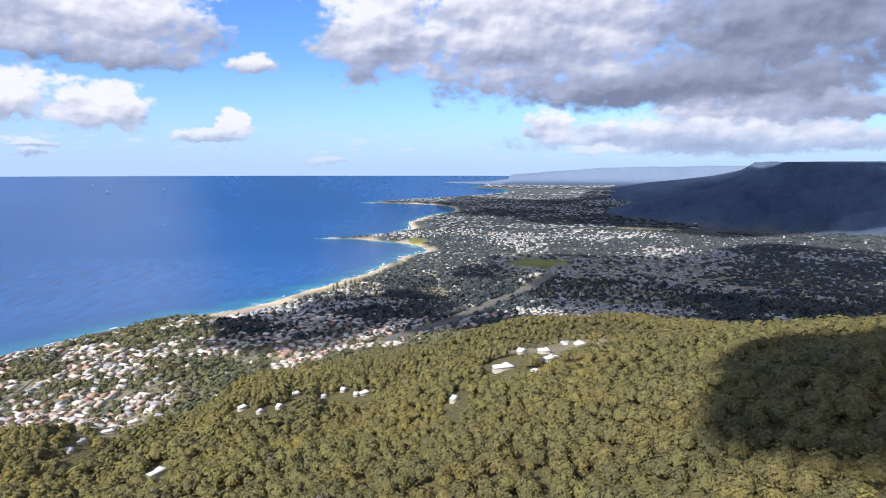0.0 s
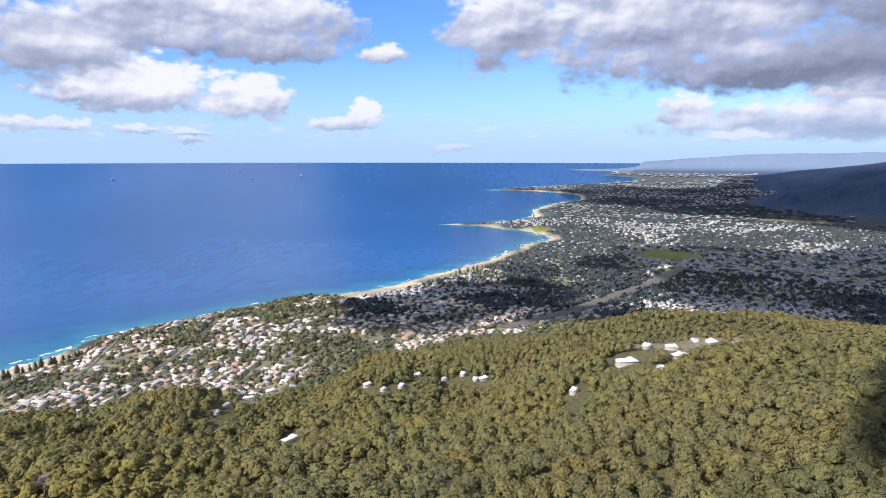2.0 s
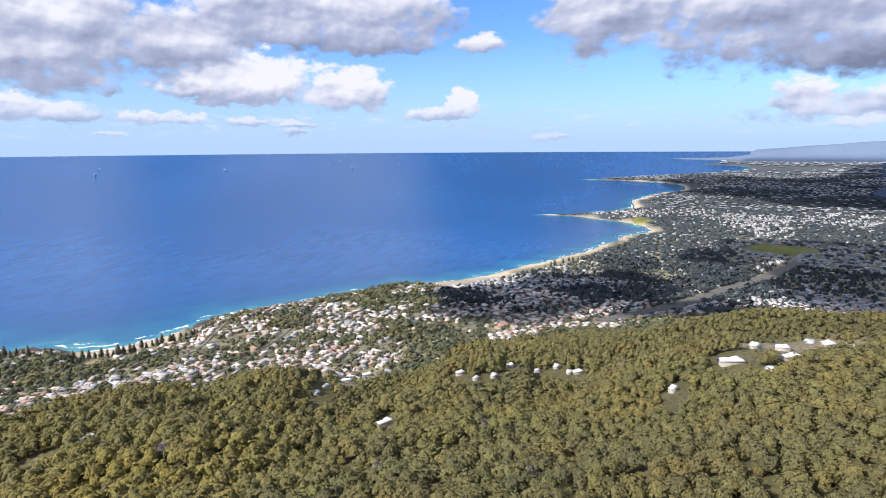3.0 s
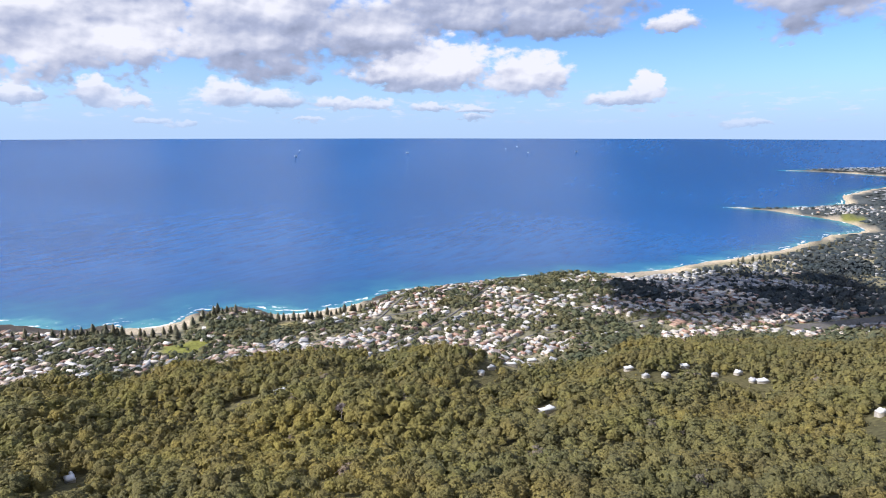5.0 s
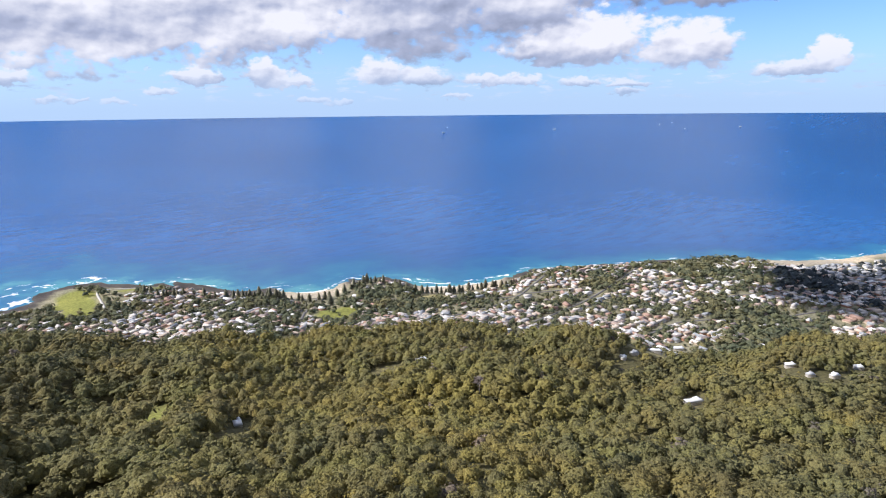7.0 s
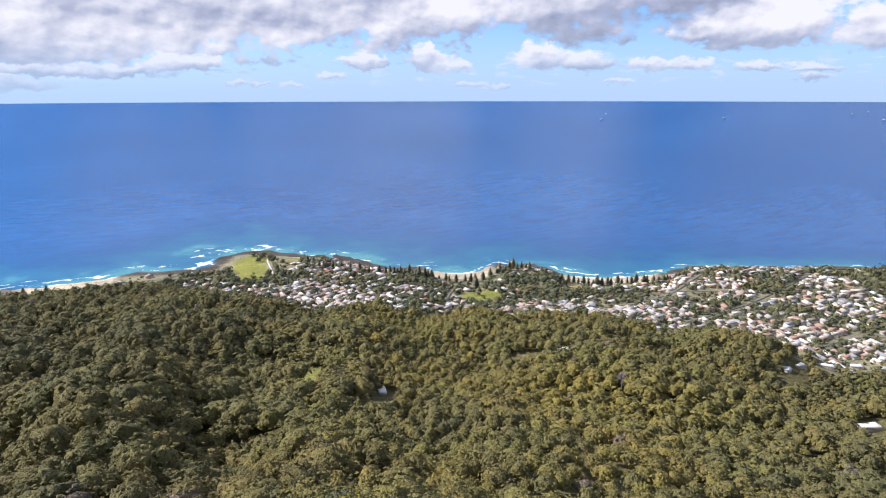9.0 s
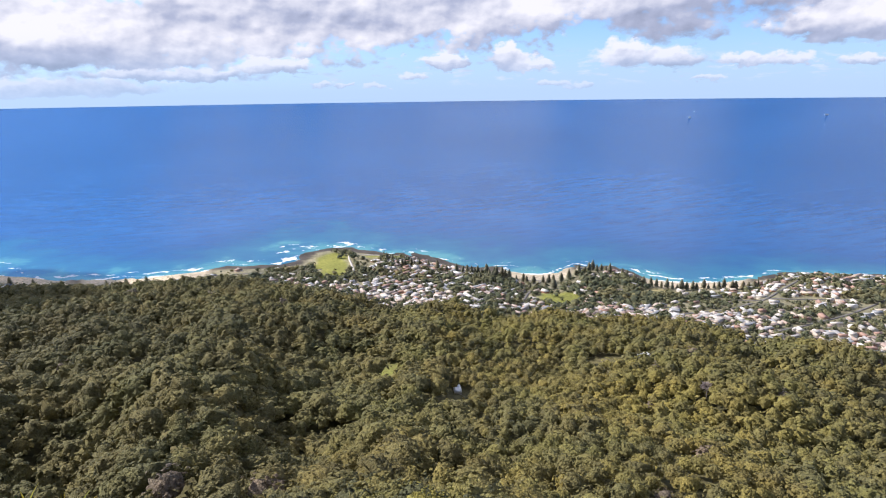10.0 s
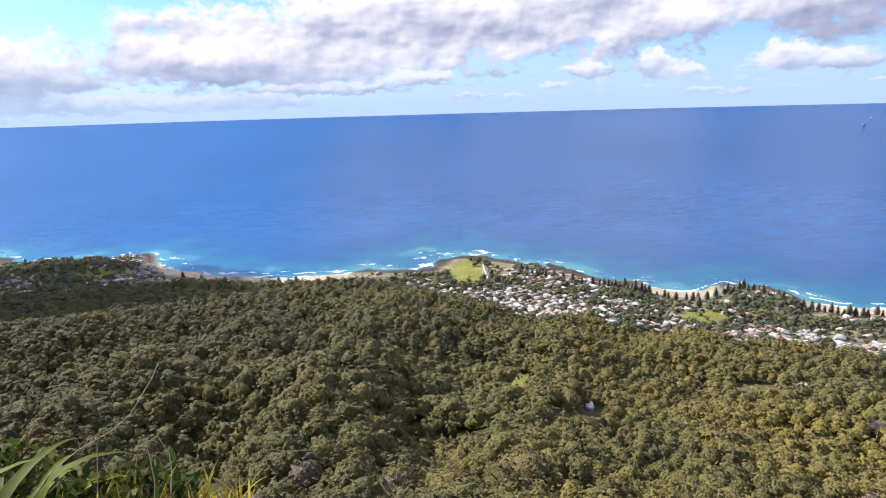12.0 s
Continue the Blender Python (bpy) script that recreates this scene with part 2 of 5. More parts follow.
def foliage(name, stops, scale, speck=0.52):
    """Leaves in small rounded sprays; scale is the number of large sprays to a metre."""
    m, n, l, b = material(name, 0.75, 0.12)
    base = ramp_node(n, l, tint_value(n, l), stops)
    g = noise_node(n, l, scale, 4)
    patch = noise_node(n, l, 0.012, 3)
    spray = noise_node(n, l, scale * 4.0, 3)
    c = mix_node(n, l, speck, base, ramp_node(n, l, g, [(0.33, (0.52, 0.52, 0.52)), (0.66, (1.5, 1.52, 1.38))]), "MULTIPLY")
    c = mix_node(n, l, 0.5, c, ramp_node(n, l, spray, [(0.36, (0.4, 0.4, 0.45)), (0.64, (1.5, 1.5, 1.4))]), "MULTIPLY")
    c = mix_node(n, l, 0.75, c, ramp_node(n, l, patch, [(0.32, (0.86, 0.95, 0.95)), (0.5, (1.0, 1.0, 1.0)), (0.66, (1.16, 1.04, 0.92))]), "MULTIPLY")
    l.new(c, b.inputs["Base Color"])
    tufts = n.new("ShaderNodeTexVoronoi")
    tufts.feature, tufts.inputs["Scale"].default_value, tufts.inputs["Detail"].default_value = "SMOOTH_F1", scale * 1.5, 1.0
    place = n.new("ShaderNodeNewGeometry")
    l.new(place.outputs["Position"], tufts.inputs["Vector"])
    bump_node(n, l, b, math_node(n, l, "SUBTRACT", math_node(n, l, "MULTIPLY", spray, 0.35), tufts.outputs["Distance"]), 0.9, 1.3)
    thin, blend, end = n.new("ShaderNodeBsdfTranslucent"), n.new("ShaderNodeMixShader"), n["Material Output"]
    l.new(c, thin.inputs[0])
    blend.inputs[0].default_value = 0.14
    l.new(b.outputs[0], blend.inputs[1])
    l.new(thin.outputs[0], blend.inputs[2])
    l.new(blend.outputs[0], end.inputs[0])
    return m


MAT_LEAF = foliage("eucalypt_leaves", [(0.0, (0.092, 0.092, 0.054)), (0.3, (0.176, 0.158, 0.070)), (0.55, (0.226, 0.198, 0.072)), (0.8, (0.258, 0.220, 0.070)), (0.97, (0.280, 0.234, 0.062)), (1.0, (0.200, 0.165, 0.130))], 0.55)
MAT_TOWN_LEAF = foliage("garden_leaves", [(0.0, (0.100, 0.112, 0.074)), (0.5, (0.146, 0.150, 0.088)), (1.0, (0.205, 0.192, 0.100))], 0.5)
# distant leaves tinted blue-grey: haze put into the colour
MAT_HAZED_LEAF = foliage("hazed_far_leaves", [(0.0, (0.052, 0.066, 0.080)), (1.0, (0.090, 0.102, 0.104))], 0.5)
MAT_PINE = foliage("pine_needles", [(0.0, (0.185, 0.180, 0.125)), (1.0, (0.270, 0.240, 0.160))], 0.8)
MAT_BARK = plain("pale_bark", (0.34, 0.30, 0.25), 0.85, 0.2, 2.0, 0.4)
MAT_DARK_BARK = plain("dark_bark", (0.10, 0.075, 0.055), 0.9, 0.2, 2.0, 0.4)


def by_tint(name, stops, rough, ridges):
    m, n, l, b = material(name, rough, 0.3)
    c = ramp_node(n, l, tint_value(n, l), stops, True)
    v = noise_node(n, l, 0.6, 6)
    l.new(mix_node(n, l, 0.5, c, ramp_node(n, l, v, [(0.3, (0.68, 0.66, 0.64)), (0.65, (1.1, 1.1, 1.1))]), "MULTIPLY"), b.inputs["Base Color"])
    if ridges:
        w = n.new("ShaderNodeTexWave")
        w.inputs["Scale"].default_value, w.bands_direction = 3.0, "DIAGONAL"
        t = n.new("ShaderNodeTexCoord")
        l.new(t.outputs["Object"], w.inputs["Vector"])
        bump_node(n, l, b, w.outputs[1], 0.25, 0.05)
    return m


MAT_WALL = by_tint("rendered_wall", [(0.0, (0.66, 0.61, 0.54)), (0.3, (0.50, 0.40, 0.30)), (0.5, (0.36, 0.19, 0.12)), (0.68, (0.74, 0.72, 0.68)), (0.86, (0.42, 0.41, 0.40))], 0.85, False)
MAT_ROOF = by_tint("sheet_and_tile_roof", [(0.0, (0.60, 0.55, 0.49)), (0.16, (0.44, 0.42, 0.40)), (0.30, (0.40, 0.255, 0.195)), (0.42, (0.56, 0.46, 0.37)), (0.58, (0.72, 0.69, 0.65)), (0.72, (0.26, 0.21, 0.19)), (0.82, (0.32, 0.33, 0.34)), (0.92, (0.42, 0.32, 0.26))], 0.6, True)
MAT_WHITE = plain("white_painted_metal", (0.80, 0.80, 0.79), 0.5, 0.4, 0.3, 0.06)
MAT_GREY = plain("grey_metal", (0.62, 0.63, 0.64), 0.5, 0.4, 0.5, 0.2)
MAT_ASPHALT = plain("asphalt", (0.16, 0.15, 0.14), 0.9, 0.2, 0.3, 0.3)
MAT_CONCRETE = plain("pale_concrete", (0.50, 0.47, 0.42), 0.9, 0.2, 0.3, 0.2)
MAT_TRACK = plain("rail_ballast", (0.15, 0.14, 0.125), 0.95, 0.1, 0.2, 0.35)

# ground
m, n, l, b = material("land", 0.95, 0.1)
spread = attribute(n, "cover")
cover, near_by = spread.outputs["Color"], spread.outputs["Alpha"]
small, large = noise_node(n, l, 0.22, 6), noise_node(n, l, 0.02, 5)
c = mix_node(n, l, math_node(n, l, "MULTIPLY", near_by, 0.7), cover, ramp_node(n, l, small, [(0.3, (0.45, 0.45, 0.45)), (0.68, (1.5, 1.5, 1.45))]), "MULTIPLY")
c = mix_node(n, l, math_node(n, l, "MULTIPLY", near_by, 0.5), c, ramp_node(n, l, large, [(0.3, (0.65, 0.7, 0.72)), (0.7, (1.25, 1.2, 1.15))]), "MULTIPLY")
huge = noise_node(n, l, 0.0045, 5)
c = mix_node(n, l, math_node(n, l, "MULTIPLY", near_by, 0.6), c, ramp_node(n, l, huge, [(0.35, (0.55, 0.6, 0.66)), (0.65, (1.35, 1.3, 1.2))]), "MULTIPLY")
l.new(c, b.inputs["Base Color"])
bump_node(n, l, b, small, 0.6, 0.8)
MAT_LAND = m

# sea
m, n, l, b = material("sea_water", 0.26, 0.42)
b.inputs["IOR"].default_value = 1.33
shore = attribute(n, "shore").outputs["Fac"]
geo = n.new("ShaderNodeNewGeometry")
swell_map = n.new("ShaderNodeMapping")
swell_map.inputs["Scale"].default_value = (1.0, 0.28, 1.0)
swell_map.inputs["Rotation"].default_value = (0, 0, radians(-28))
l.new(geo.outputs["Position"], swell_map.inputs[0])
swell = noise_node(n, l, 0.035, 7, swell_map.outputs[0], 0.62)
drift = noise_node(n, l, 0.0011, 4)
deep = ramp_node(n, l, drift, [(0.35, (0.009, 0.080, 0.246)), (0.65, (0.018, 0.106, 0.302))])
deep = mix_node(n, l, 0.42, deep, ramp_node(n, l, swell, [(0.35, (0.55, 0.6, 0.65)), (0.65, (1.3, 1.25, 1.2))]), "MULTIPLY")
wob = noise_node(n, l, 0.008, 4)
near = math_node(n, l, "ADD", shore, math_node(n, l, "MULTIPLY", math_node(n, l, "SUBTRACT", wob, 0.5), -0.9))
shallow = ramp_node(n, l, near, [(0.0, (0.075, 0.28, 0.31)), (0.14, (0.020, 0.150, 0.26)), (0.45, (0.010, 0.095, 0.235)), (0.8, (0.008, 0.072, 0.215))])
deep_part = ramp_node(n, l, near, [(0.35, (0, 0, 0)), (0.85, (1, 1, 1))])
c = mix_node(n, l, deep_part, shallow, deep)
foam_map = n.new("ShaderNodeMapping")
foam_map.inputs["Scale"].default_value = (1.0, 1.0, 1.0)
l.new(geo.outputs["Position"], foam_map.inputs[0])
froth = noise_node(n, l, 0.018, 8, foam_map.outputs[0], 0.68)
surf = ramp_node(n, l, shore, [(0.0, (0.72, 0.72, 0.72)), (0.02, (0.45, 0.45, 0.45)), (0.09, (0.36, 0.36, 0.36)), (0.17, (0, 0, 0))])
foam_sum = math_node(n, l, "ADD", froth, math_node(n, l, "MULTIPLY", surf, 0.34))
foam_sum = math_node(n, l, "MULTIPLY", foam_sum, ramp_node(n, l, shore, [(0.15, (1, 1, 1)), (0.2, (0, 0, 0))]))
rollers = math_node(n, l, "SINE", math_node(n, l, "ADD", math_node(n, l, "MULTIPLY", shore, 88.0), math_node(n, l, "MULTIPLY", wob, 26.0)))
foam_sum = math_node(n, l, "MULTIPLY", foam_sum, math_node(n, l, "ADD", math_node(n, l, "MULTIPLY", rollers, 0.22), 0.86))
foam_mask = ramp_node(n, l, foam_sum, [(0.68, (0, 0, 0)), (0.74, (1, 1, 1))])
c = mix_node(n, l, foam_mask, c, (0.78, 0.82, 0.84))
l.new(c, b.inputs["Base Color"])
rough = n.new("ShaderNodeMapRange")
l.new(foam_mask, rough.inputs[0])
rough.inputs["To Min"].default_value, rough.inputs["To Max"].default_value = 0.26, 0.9
l.new(rough.outputs[0], b.inputs["Roughness"])
bump_node(n, l, b, swell, 0.5, 2.0)
level = n.new("ShaderNodeCombineXYZ")  # water lies level all the way to the horizon
level.inputs[2].default_value = 1.0
for node in n:
    if node.type == "BUMP":
        l.new(level.outputs[0], node.inputs["Normal"])
MAT_SEA = m

# ---- the lie of the land ----
rng = np.random.default_rng(7)
COAST_NEAR = [  # bearing, metres from the lookout
    (150, 9000), (135, 3600), (124, 2700), (118, 2420), (117, 2200), (113, 2140), (110, 2075), (107.5, 2090), (106.4, 1915), (104.9, 1815),
    (101.3, 1690), (95.6, 1605), (91.5, 1605), (89.4, 1625), (86.8, 1595), (83.5, 1570), (82, 1640), (81.3, 1715), (78.4, 1730), (75.5, 1655),
    (72.6, 1640), (70.6, 1585), (68.2, 1510), (66, 1475), (63.5, 1475), (60.8, 1440), (58.5, 1465), (57, 1525), (54, 1520), (50.6, 1460),
    (48, 1450), (44.4, 1485), (40.2, 1600), (35.5, 1670), (30, 1740), (27.7, 1815), (22.5, 1890), (19, 1915), (16, 2000), (13, 2150),
]
COAST_FAR = [
    (9.6, 2310), (6.8, 2520), (4.6, 2800), (3.3, 3050), (1.6, 3130), (1.2, 3230), (2, 3370), (3.3, 3500), (4.8, 3590), (7.4, 3720),
    (11, 3830), (6.8, 3970), (4.8, 4130), (2.6, 4390), (3.3, 4850), (2.2, 5240), (1, 5760), (-0.8, 6060), (-1.3, 6490), (-0.8, 6970),
    (0.7, 7290), (2.8, 7530), (7.3, 7820), (1.7, 8800), (-0.8, 9340), (-3.4, 10180), (-5.4, 10930), (-6.0, 12390), (-5.4, 13200), (-2.3, 13750),
    (-4.4, 17300), (0.7, 19350), (-4, 21000), (-6.5, 30000), (-9, 60000),
]


def polar(bearing, r):
    b = np.radians(bearing)
    return -r * np.sin(b), r * np.cos(b)


shore_b = np.array([p[0] for p in COAST_NEAR + COAST_FAR], float)
shore_r = np.array([p[1] for p in COAST_NEAR + COAST_FAR], float)
SX, SY = polar(shore_b, shore_r)
RING_X = np.concatenate([SX, polar(np.array([-60.0, -120, -175, 165]), np.full(4, 70000.0))[0]])
RING_Y = np.concatenate([SY, polar(np.array([-60.0, -120, -175, 165]), np.full(4, 70000.0))[1]])


def lattice(ix, iy, seed):
    k = (ix.astype(np.int64) * 374761393 + iy.astype(np.int64) * 668265263 + seed * 974634777) & 0xFFFFFFFF
    k = ((k ^ (k >> 13)) * 1274126177) & 0xFFFFFFFF
    return ((k ^ (k >> 16)) & 0xFFFFFF) / float(0x1000000)


def field(x, y, size, seed, octaves=3):
    """Smooth noise from 0 to 1 with lumps of the given size."""
    total, amp, norm = 0.0, 1.0, 0.0
    for o in range(octaves):
        u, v = np.asarray(x) / size, np.asarray(y) / size
        iu, iv = np.floor(u), np.floor(v)
        fu, fv = u - iu, v - iv
        fu, fv = fu * fu * (3 - 2 * fu), fv * fv * (3 - 2 * fv)
        a = lattice(iu, iv, seed + o) * (1 - fu) + lattice(iu + 1, iv, seed + o) * fu
        c = lattice(iu, iv + 1, seed + o) * (1 - fu) + lattice(iu + 1, iv + 1, seed + o) * fu
        total, norm = total + amp * (a * (1 - fv) + c * fv), norm + amp
        amp, size = amp * 0.5, size * 0.5
    return total / norm


def inland(x, y):
    """Metres from the waterline: above zero on land, below zero at sea."""
    x, y = np.asarray(x, float), np.asarray(y, float)
    best = np.full(x.shape, 1e12)
    inside = np.zeros(x.shape, bool)
    count = len(RING_X)
    for i in range(count):
        ax, ay, bx, by = RING_X[i], RING_Y[i], RING_X[(i + 1) % count], RING_Y[(i + 1) % count]
        inside ^= ((ay > y) != (by > y)) & (x < (bx - ax) * (y - ay) / (by - ay + 1e-9) + ax)
        if i < len(SX) - 1:
            t = np.clip(((x - ax) * (bx - ax) + (y - ay) * (by - ay)) / ((bx - ax) ** 2 + (by - ay) ** 2), 0, 1)
            best = np.minimum(best, (x - ax - t * (bx - ax)) ** 2 + (y - ay - t * (by - ay)) ** 2)
    s = np.sqrt(best) * np.where(inside, 1, -1)
    r = np.hypot(x, y)
    return s + (field(x, y, 90, 3) - 0.5) * np.clip(r / 60, 0, 34)


SLOPE_R = [12, 40, 120, 250, 450, 700, 1000, 1300, 1700, 2300]
SLOPES = [  # bearing, then the ground's height at each of those distances
    (-60, 400, 380, 360, 345, 330, 310, 270, 200, 120, 80),
    (-35, 390, 350, 316, 302, 294, 266, 196, 120, 70, 42),
    (-16, 388, 345, 303, 264, 238, 226, 180, 100, 48, 30),
    (-6, 388, 344, 300, 250, 212, 190, 158, 78, 34, 22),
    (2, 386, 342, 296, 240, 190, 146, 108, 44, 22, 14),
    (14, 385, 340, 292, 230, 168, 108, 58, 24, 15, 9),
    (28, 385, 340, 290, 225, 160, 95, 44, 26, 22, 10),
]
SLOPES_EAST = [
    (60, 385, 340, 290, 225, 160, 95, 45, 20, 10, 6),
    (76, 385, 340, 290, 225, 160, 98, 48, 22, 12, 6),
    (92, 385, 340, 290, 225, 165, 114, 76, 38, 12, 6),
    (118, 390, 350, 300, 240, 188, 146, 104, 66, 30, 12),
    (150, 408, 400, 380, 350, 310, 270, 220, 170, 110, 60),
]
KNOT_B = np.array([r[0] for r in SLOPES + SLOPES_EAST], float)
KNOT_Z = np.array([r[1:] for r in SLOPES + SLOPES_EAST], float)


def smooth(lo, hi, v):
    t = np.clip((v - lo) / (hi - lo), 0, 1)
    return t * t * (3 - 2 * t)


def ground(x, y, s=None):
    """Height of the ground, and metres from the waterline."""
    x, y = np.asarray(x, float), np.asarray(y, float)
    if s is None:
        s = inland(x, y)
    r, bearing = np.hypot(x, y), np.degrees(np.arctan2(-x, y))
    bearing = np.where(bearing < -105, bearing + 360, bearing)
    col = np.stack([np.interp(bearing, KNOT_B, KNOT_Z[:, k]) for k in range(len(SLOPE_R))])
    z = np.zeros(r.shape)
    rim = 1.4 + 1.9 * smooth(92, 102, bearing)
    logr = np.log(np.clip(r, 12, 2300))
    knots = np.log(np.array(SLOPE_R, float))
    for k in range(len(SLOPE_R) - 1):
        hit = (logr >= knots[k]) & (logr <= knots[k + 1] + 1e-9)
        f = (logr - knots[k]) / (knots[k + 1] - knots[k])
        z = np.where(hit, col[k] * (1 - f) + col[k + 1] * f, z)
    gully = np.abs(field(x, y, 260, 11, 2) - 0.5) * 2
    roll = ((field(x, y, 190, 12) - 0.5) * 26 + (0.34 - gully) * -40) * smooth(80, 420, r) * (1 - smooth(850, 1250, r))
    spur = (field(bearing * 11, r * 0.33, 115, 17, 2) - 0.5) * smooth(70, 84, bearing)  # spurs that run down to the north-east shore
    z = z + roll + 140 * spur * smooth(230, 480, r) * (1 - smooth(900, 1250, r))
    cliff = 413.4 - (413.4 - col[0]) * np.clip((r - rim) / (12 - rim), 0, 1) ** 0.6
    z = np.where(r < 12, cliff, z)
    # the plain, its low rises, and the strand
    plain_z = 6 + 22 * field(x, y, 420, 21) + 16 * np.exp(-((bearing - 30) / 7) ** 2 - ((r - 1560) / 170) ** 2)
    z = np.where(r > 1000, np.minimum(z, np.maximum(plain_z, z * (1 - smooth(1100, 2400, r)))), z)
    cliffy = np.interp(bearing, [20.5, 23, 40, 42, 51, 52.5, 57, 58.5, 63.5, 65, 88, 90, 106, 108], [0, 1, 1, 0, 0, 1, 1, 0, 0, 0.6, 0.6, 0, 0, 1])
    z = np.minimum(z, 0.6 + (0.055 + 0.2 * cliffy) * np.clip(s, 0, 60) + 0.11 * np.clip(s - 60, 0, 150) + np.clip(s - 210, 0, None))
    z = np.where(s < 0, np.maximum(0.12 * s, -9 - 0.004 * np.clip(r - 3000, 0, None)), z)
    shelf = 0.55 + 2.4 * (field(x, y, 38, 77) - 0.5) - 0.05 * np.clip(-s - 14, 0, None)
    rocky = np.interp(bearing, [-2, 0, 20.5, 22, 41, 43, 51, 52.5, 57.5, 58.5, 63, 64.5, 89, 91, 100, 101, 106, 107, 160], [0, 0, 0, 0.6, 0.8, 0, 0, 1, 1, 0, 0, 1, 1, 0.2, 0.2, 0, 0, 1, 1])
    z = np.where((s < 4) & (s > -110) & (r > 1300) & (rocky > 0), np.maximum(z, shelf * rocky - 0.4 * (1 - rocky)), z)
    # the escarpment goes on to the south, with hills and ranges behind it
    crest = np.interp(bearing, [-60, -36, -32, -28.2, -26.4, -24.2, -22.5, -19.9, -17, -14], [0.5, 0.44, 0.52, 0.55, -0.12, -1.19, -1.76, -2.28, -2.9, -3.6])
    crest = crest + (field(bearing * 100, r * 0 + 5, 130, 31) - 0.5) * 0.12
    top = EYE + 5600 * np.tan(np.radians(crest))
    foot = np.interp(bearing, [-40, -33, -25, -20, -16], [3900, 4050, 4200, 4450, 5000])
    wall = 26 + (top - 26) * smooth(0, 1, (r - foot) / (5600 - foot) + (np.abs(field(x, y, 700, 33, 4) - 0.5) - 0.12) * 0.9 * smooth(5500, 4600, r)) ** 0.8
    z = np.where((bearing < -12) & (bearing > -100) & (r > foot), np.maximum(z, 20 + (wall - 20) * (1 - smooth(5800, 6800, r)) * smooth(-12, -17, bearing)), z)
    crest = np.interp(bearing, [-60, -30, -28.3, -27.4, -26.0, -25.0, -22.9, -20.2, -18, -15.5, -13.2], [0.62, 0.6, 0.56, 0.62, 0.56, -0.12, -0.86, -1.40, -1.75, -2.2, -2.7])
    top = EYE + 9000 * np.tan(np.radians(crest))
    z = np.where((bearing < -13) & (bearing > -100) & (r > 6500) & (r < 14000), np.maximum(z, 40 + (top - 40) * smooth(7200, 9000, r)), z)
    crest = np.interp(bearing, [-60, -34, -26, -17.9, -14, -10.8, -8.2, -6.2, -5.6], [0.45, 0.45, 0.28, 0.2, 0.08, -0.2, -0.45, -0.66, -1.2])
    crest = crest + (field(bearing * 100, r * 0 + 9, 160, 41) - 0.5) * 0.10
    top = EYE + 28000 * np.tan(np.radians(crest))
    z = np.where((bearing < -5.6) & (bearing > -100) & (r > 15000), np.maximum(z, 60 + (top - 60) * smooth(16000, 28000, r)), z)
    # behind the lookout the plateau runs on
    back = smooth(130, 152, bearing)
    return z * (1 - back) + (413.4 + 0.004 * np.clip(r - 5, 0, 4000)) * back, s


REACH, FAREST = 4850.0, 60000.0


def drawn_in(x, y, z):
    """Past 2 to 3 km distances shrink along the line of sight, so that the far coast and the horizon come within 5 km of the lookout."""
    d, b = np.maximum(np.hypot(x, y), 1e-6), np.degrees(np.arctan2(-x, y))
    t = smooth(14, 30, b)
    short = []
    for near in (3000.0, 1950.0):
        u = np.linspace(0, 1, 400)
        close = near + (REACH - near) * u
        rise = (EYE - REACH * EYE / FAREST) * u ** 1.6
        short.append(np.interp(d, np.concatenate([[0], close * EYE / (EYE - rise)]), np.concatenate([[0], close])))
    k = (short[0] * (1 - t) + short[1] * t) / d
    return x * k, y * k, EYE - (EYE - z) * k, k


def mesh_from(name, co, faces, mat, smooth_shade=False, attrs=()):
    """A mesh from arrays: co (n, 3), faces (m, 3 or 4)."""
    me = bpy.data.meshes.new(name)
    faces = np.asarray(faces, np.int32)
    me.vertices.add(len(co))
    me.vertices.foreach_set("co", np.asarray(co, np.float32).ravel())
    me.loops.add(faces.size)
    me.loops.foreach_set("vertex_index", faces.ravel())
    me.polygons.add(len(faces))
    me.polygons.foreach_set("loop_start", np.arange(0, faces.size, faces.shape[1], dtype=np.int32))
    if smooth_shade is True:
        me.polygons.foreach_set("use_smooth", np.ones(len(faces), bool))
    elif smooth_shade is not False:
        me.polygons.foreach_set("use_smooth", np.asarray(smooth_shade, bool))
    for key, kind, values in attrs:
        a = me.attributes.new(key, kind, "POINT")
        a.data.foreach_set("color" if kind == "FLOAT_COLOR" else "value", np.asarray(values, np.float32).ravel())
    me.materials.append(mat)
    me.update(calc_edges=True)
    return me


def grid_faces(rows, cols):
    i = np.arange((rows - 1) * (cols - 1))
    a = (i // (cols - 1)) * cols + i % (cols - 1)
    return np.stack([a, a + cols, a + cols + 1, a + 1], 1)


FOREST_B = [-60, -35, -25, -16, -7.6, -3.5, 0, 4, 9, 14, 18.5, 21, 26, 31, 36, 44, 52, 62, 75, 81, 89, 96, 101, 106, 112, 118, 150]
FOREST_R = [1300, 1300, 1330, 1300, 1290, 1290, 1270, 1250, 1215, 1175, 1130, 1010, 965, 950, 960, 1015, 1030, 1035, 1095, 1160, 1400, 1480, 1520, 1560, 1560, 1640, 2000]


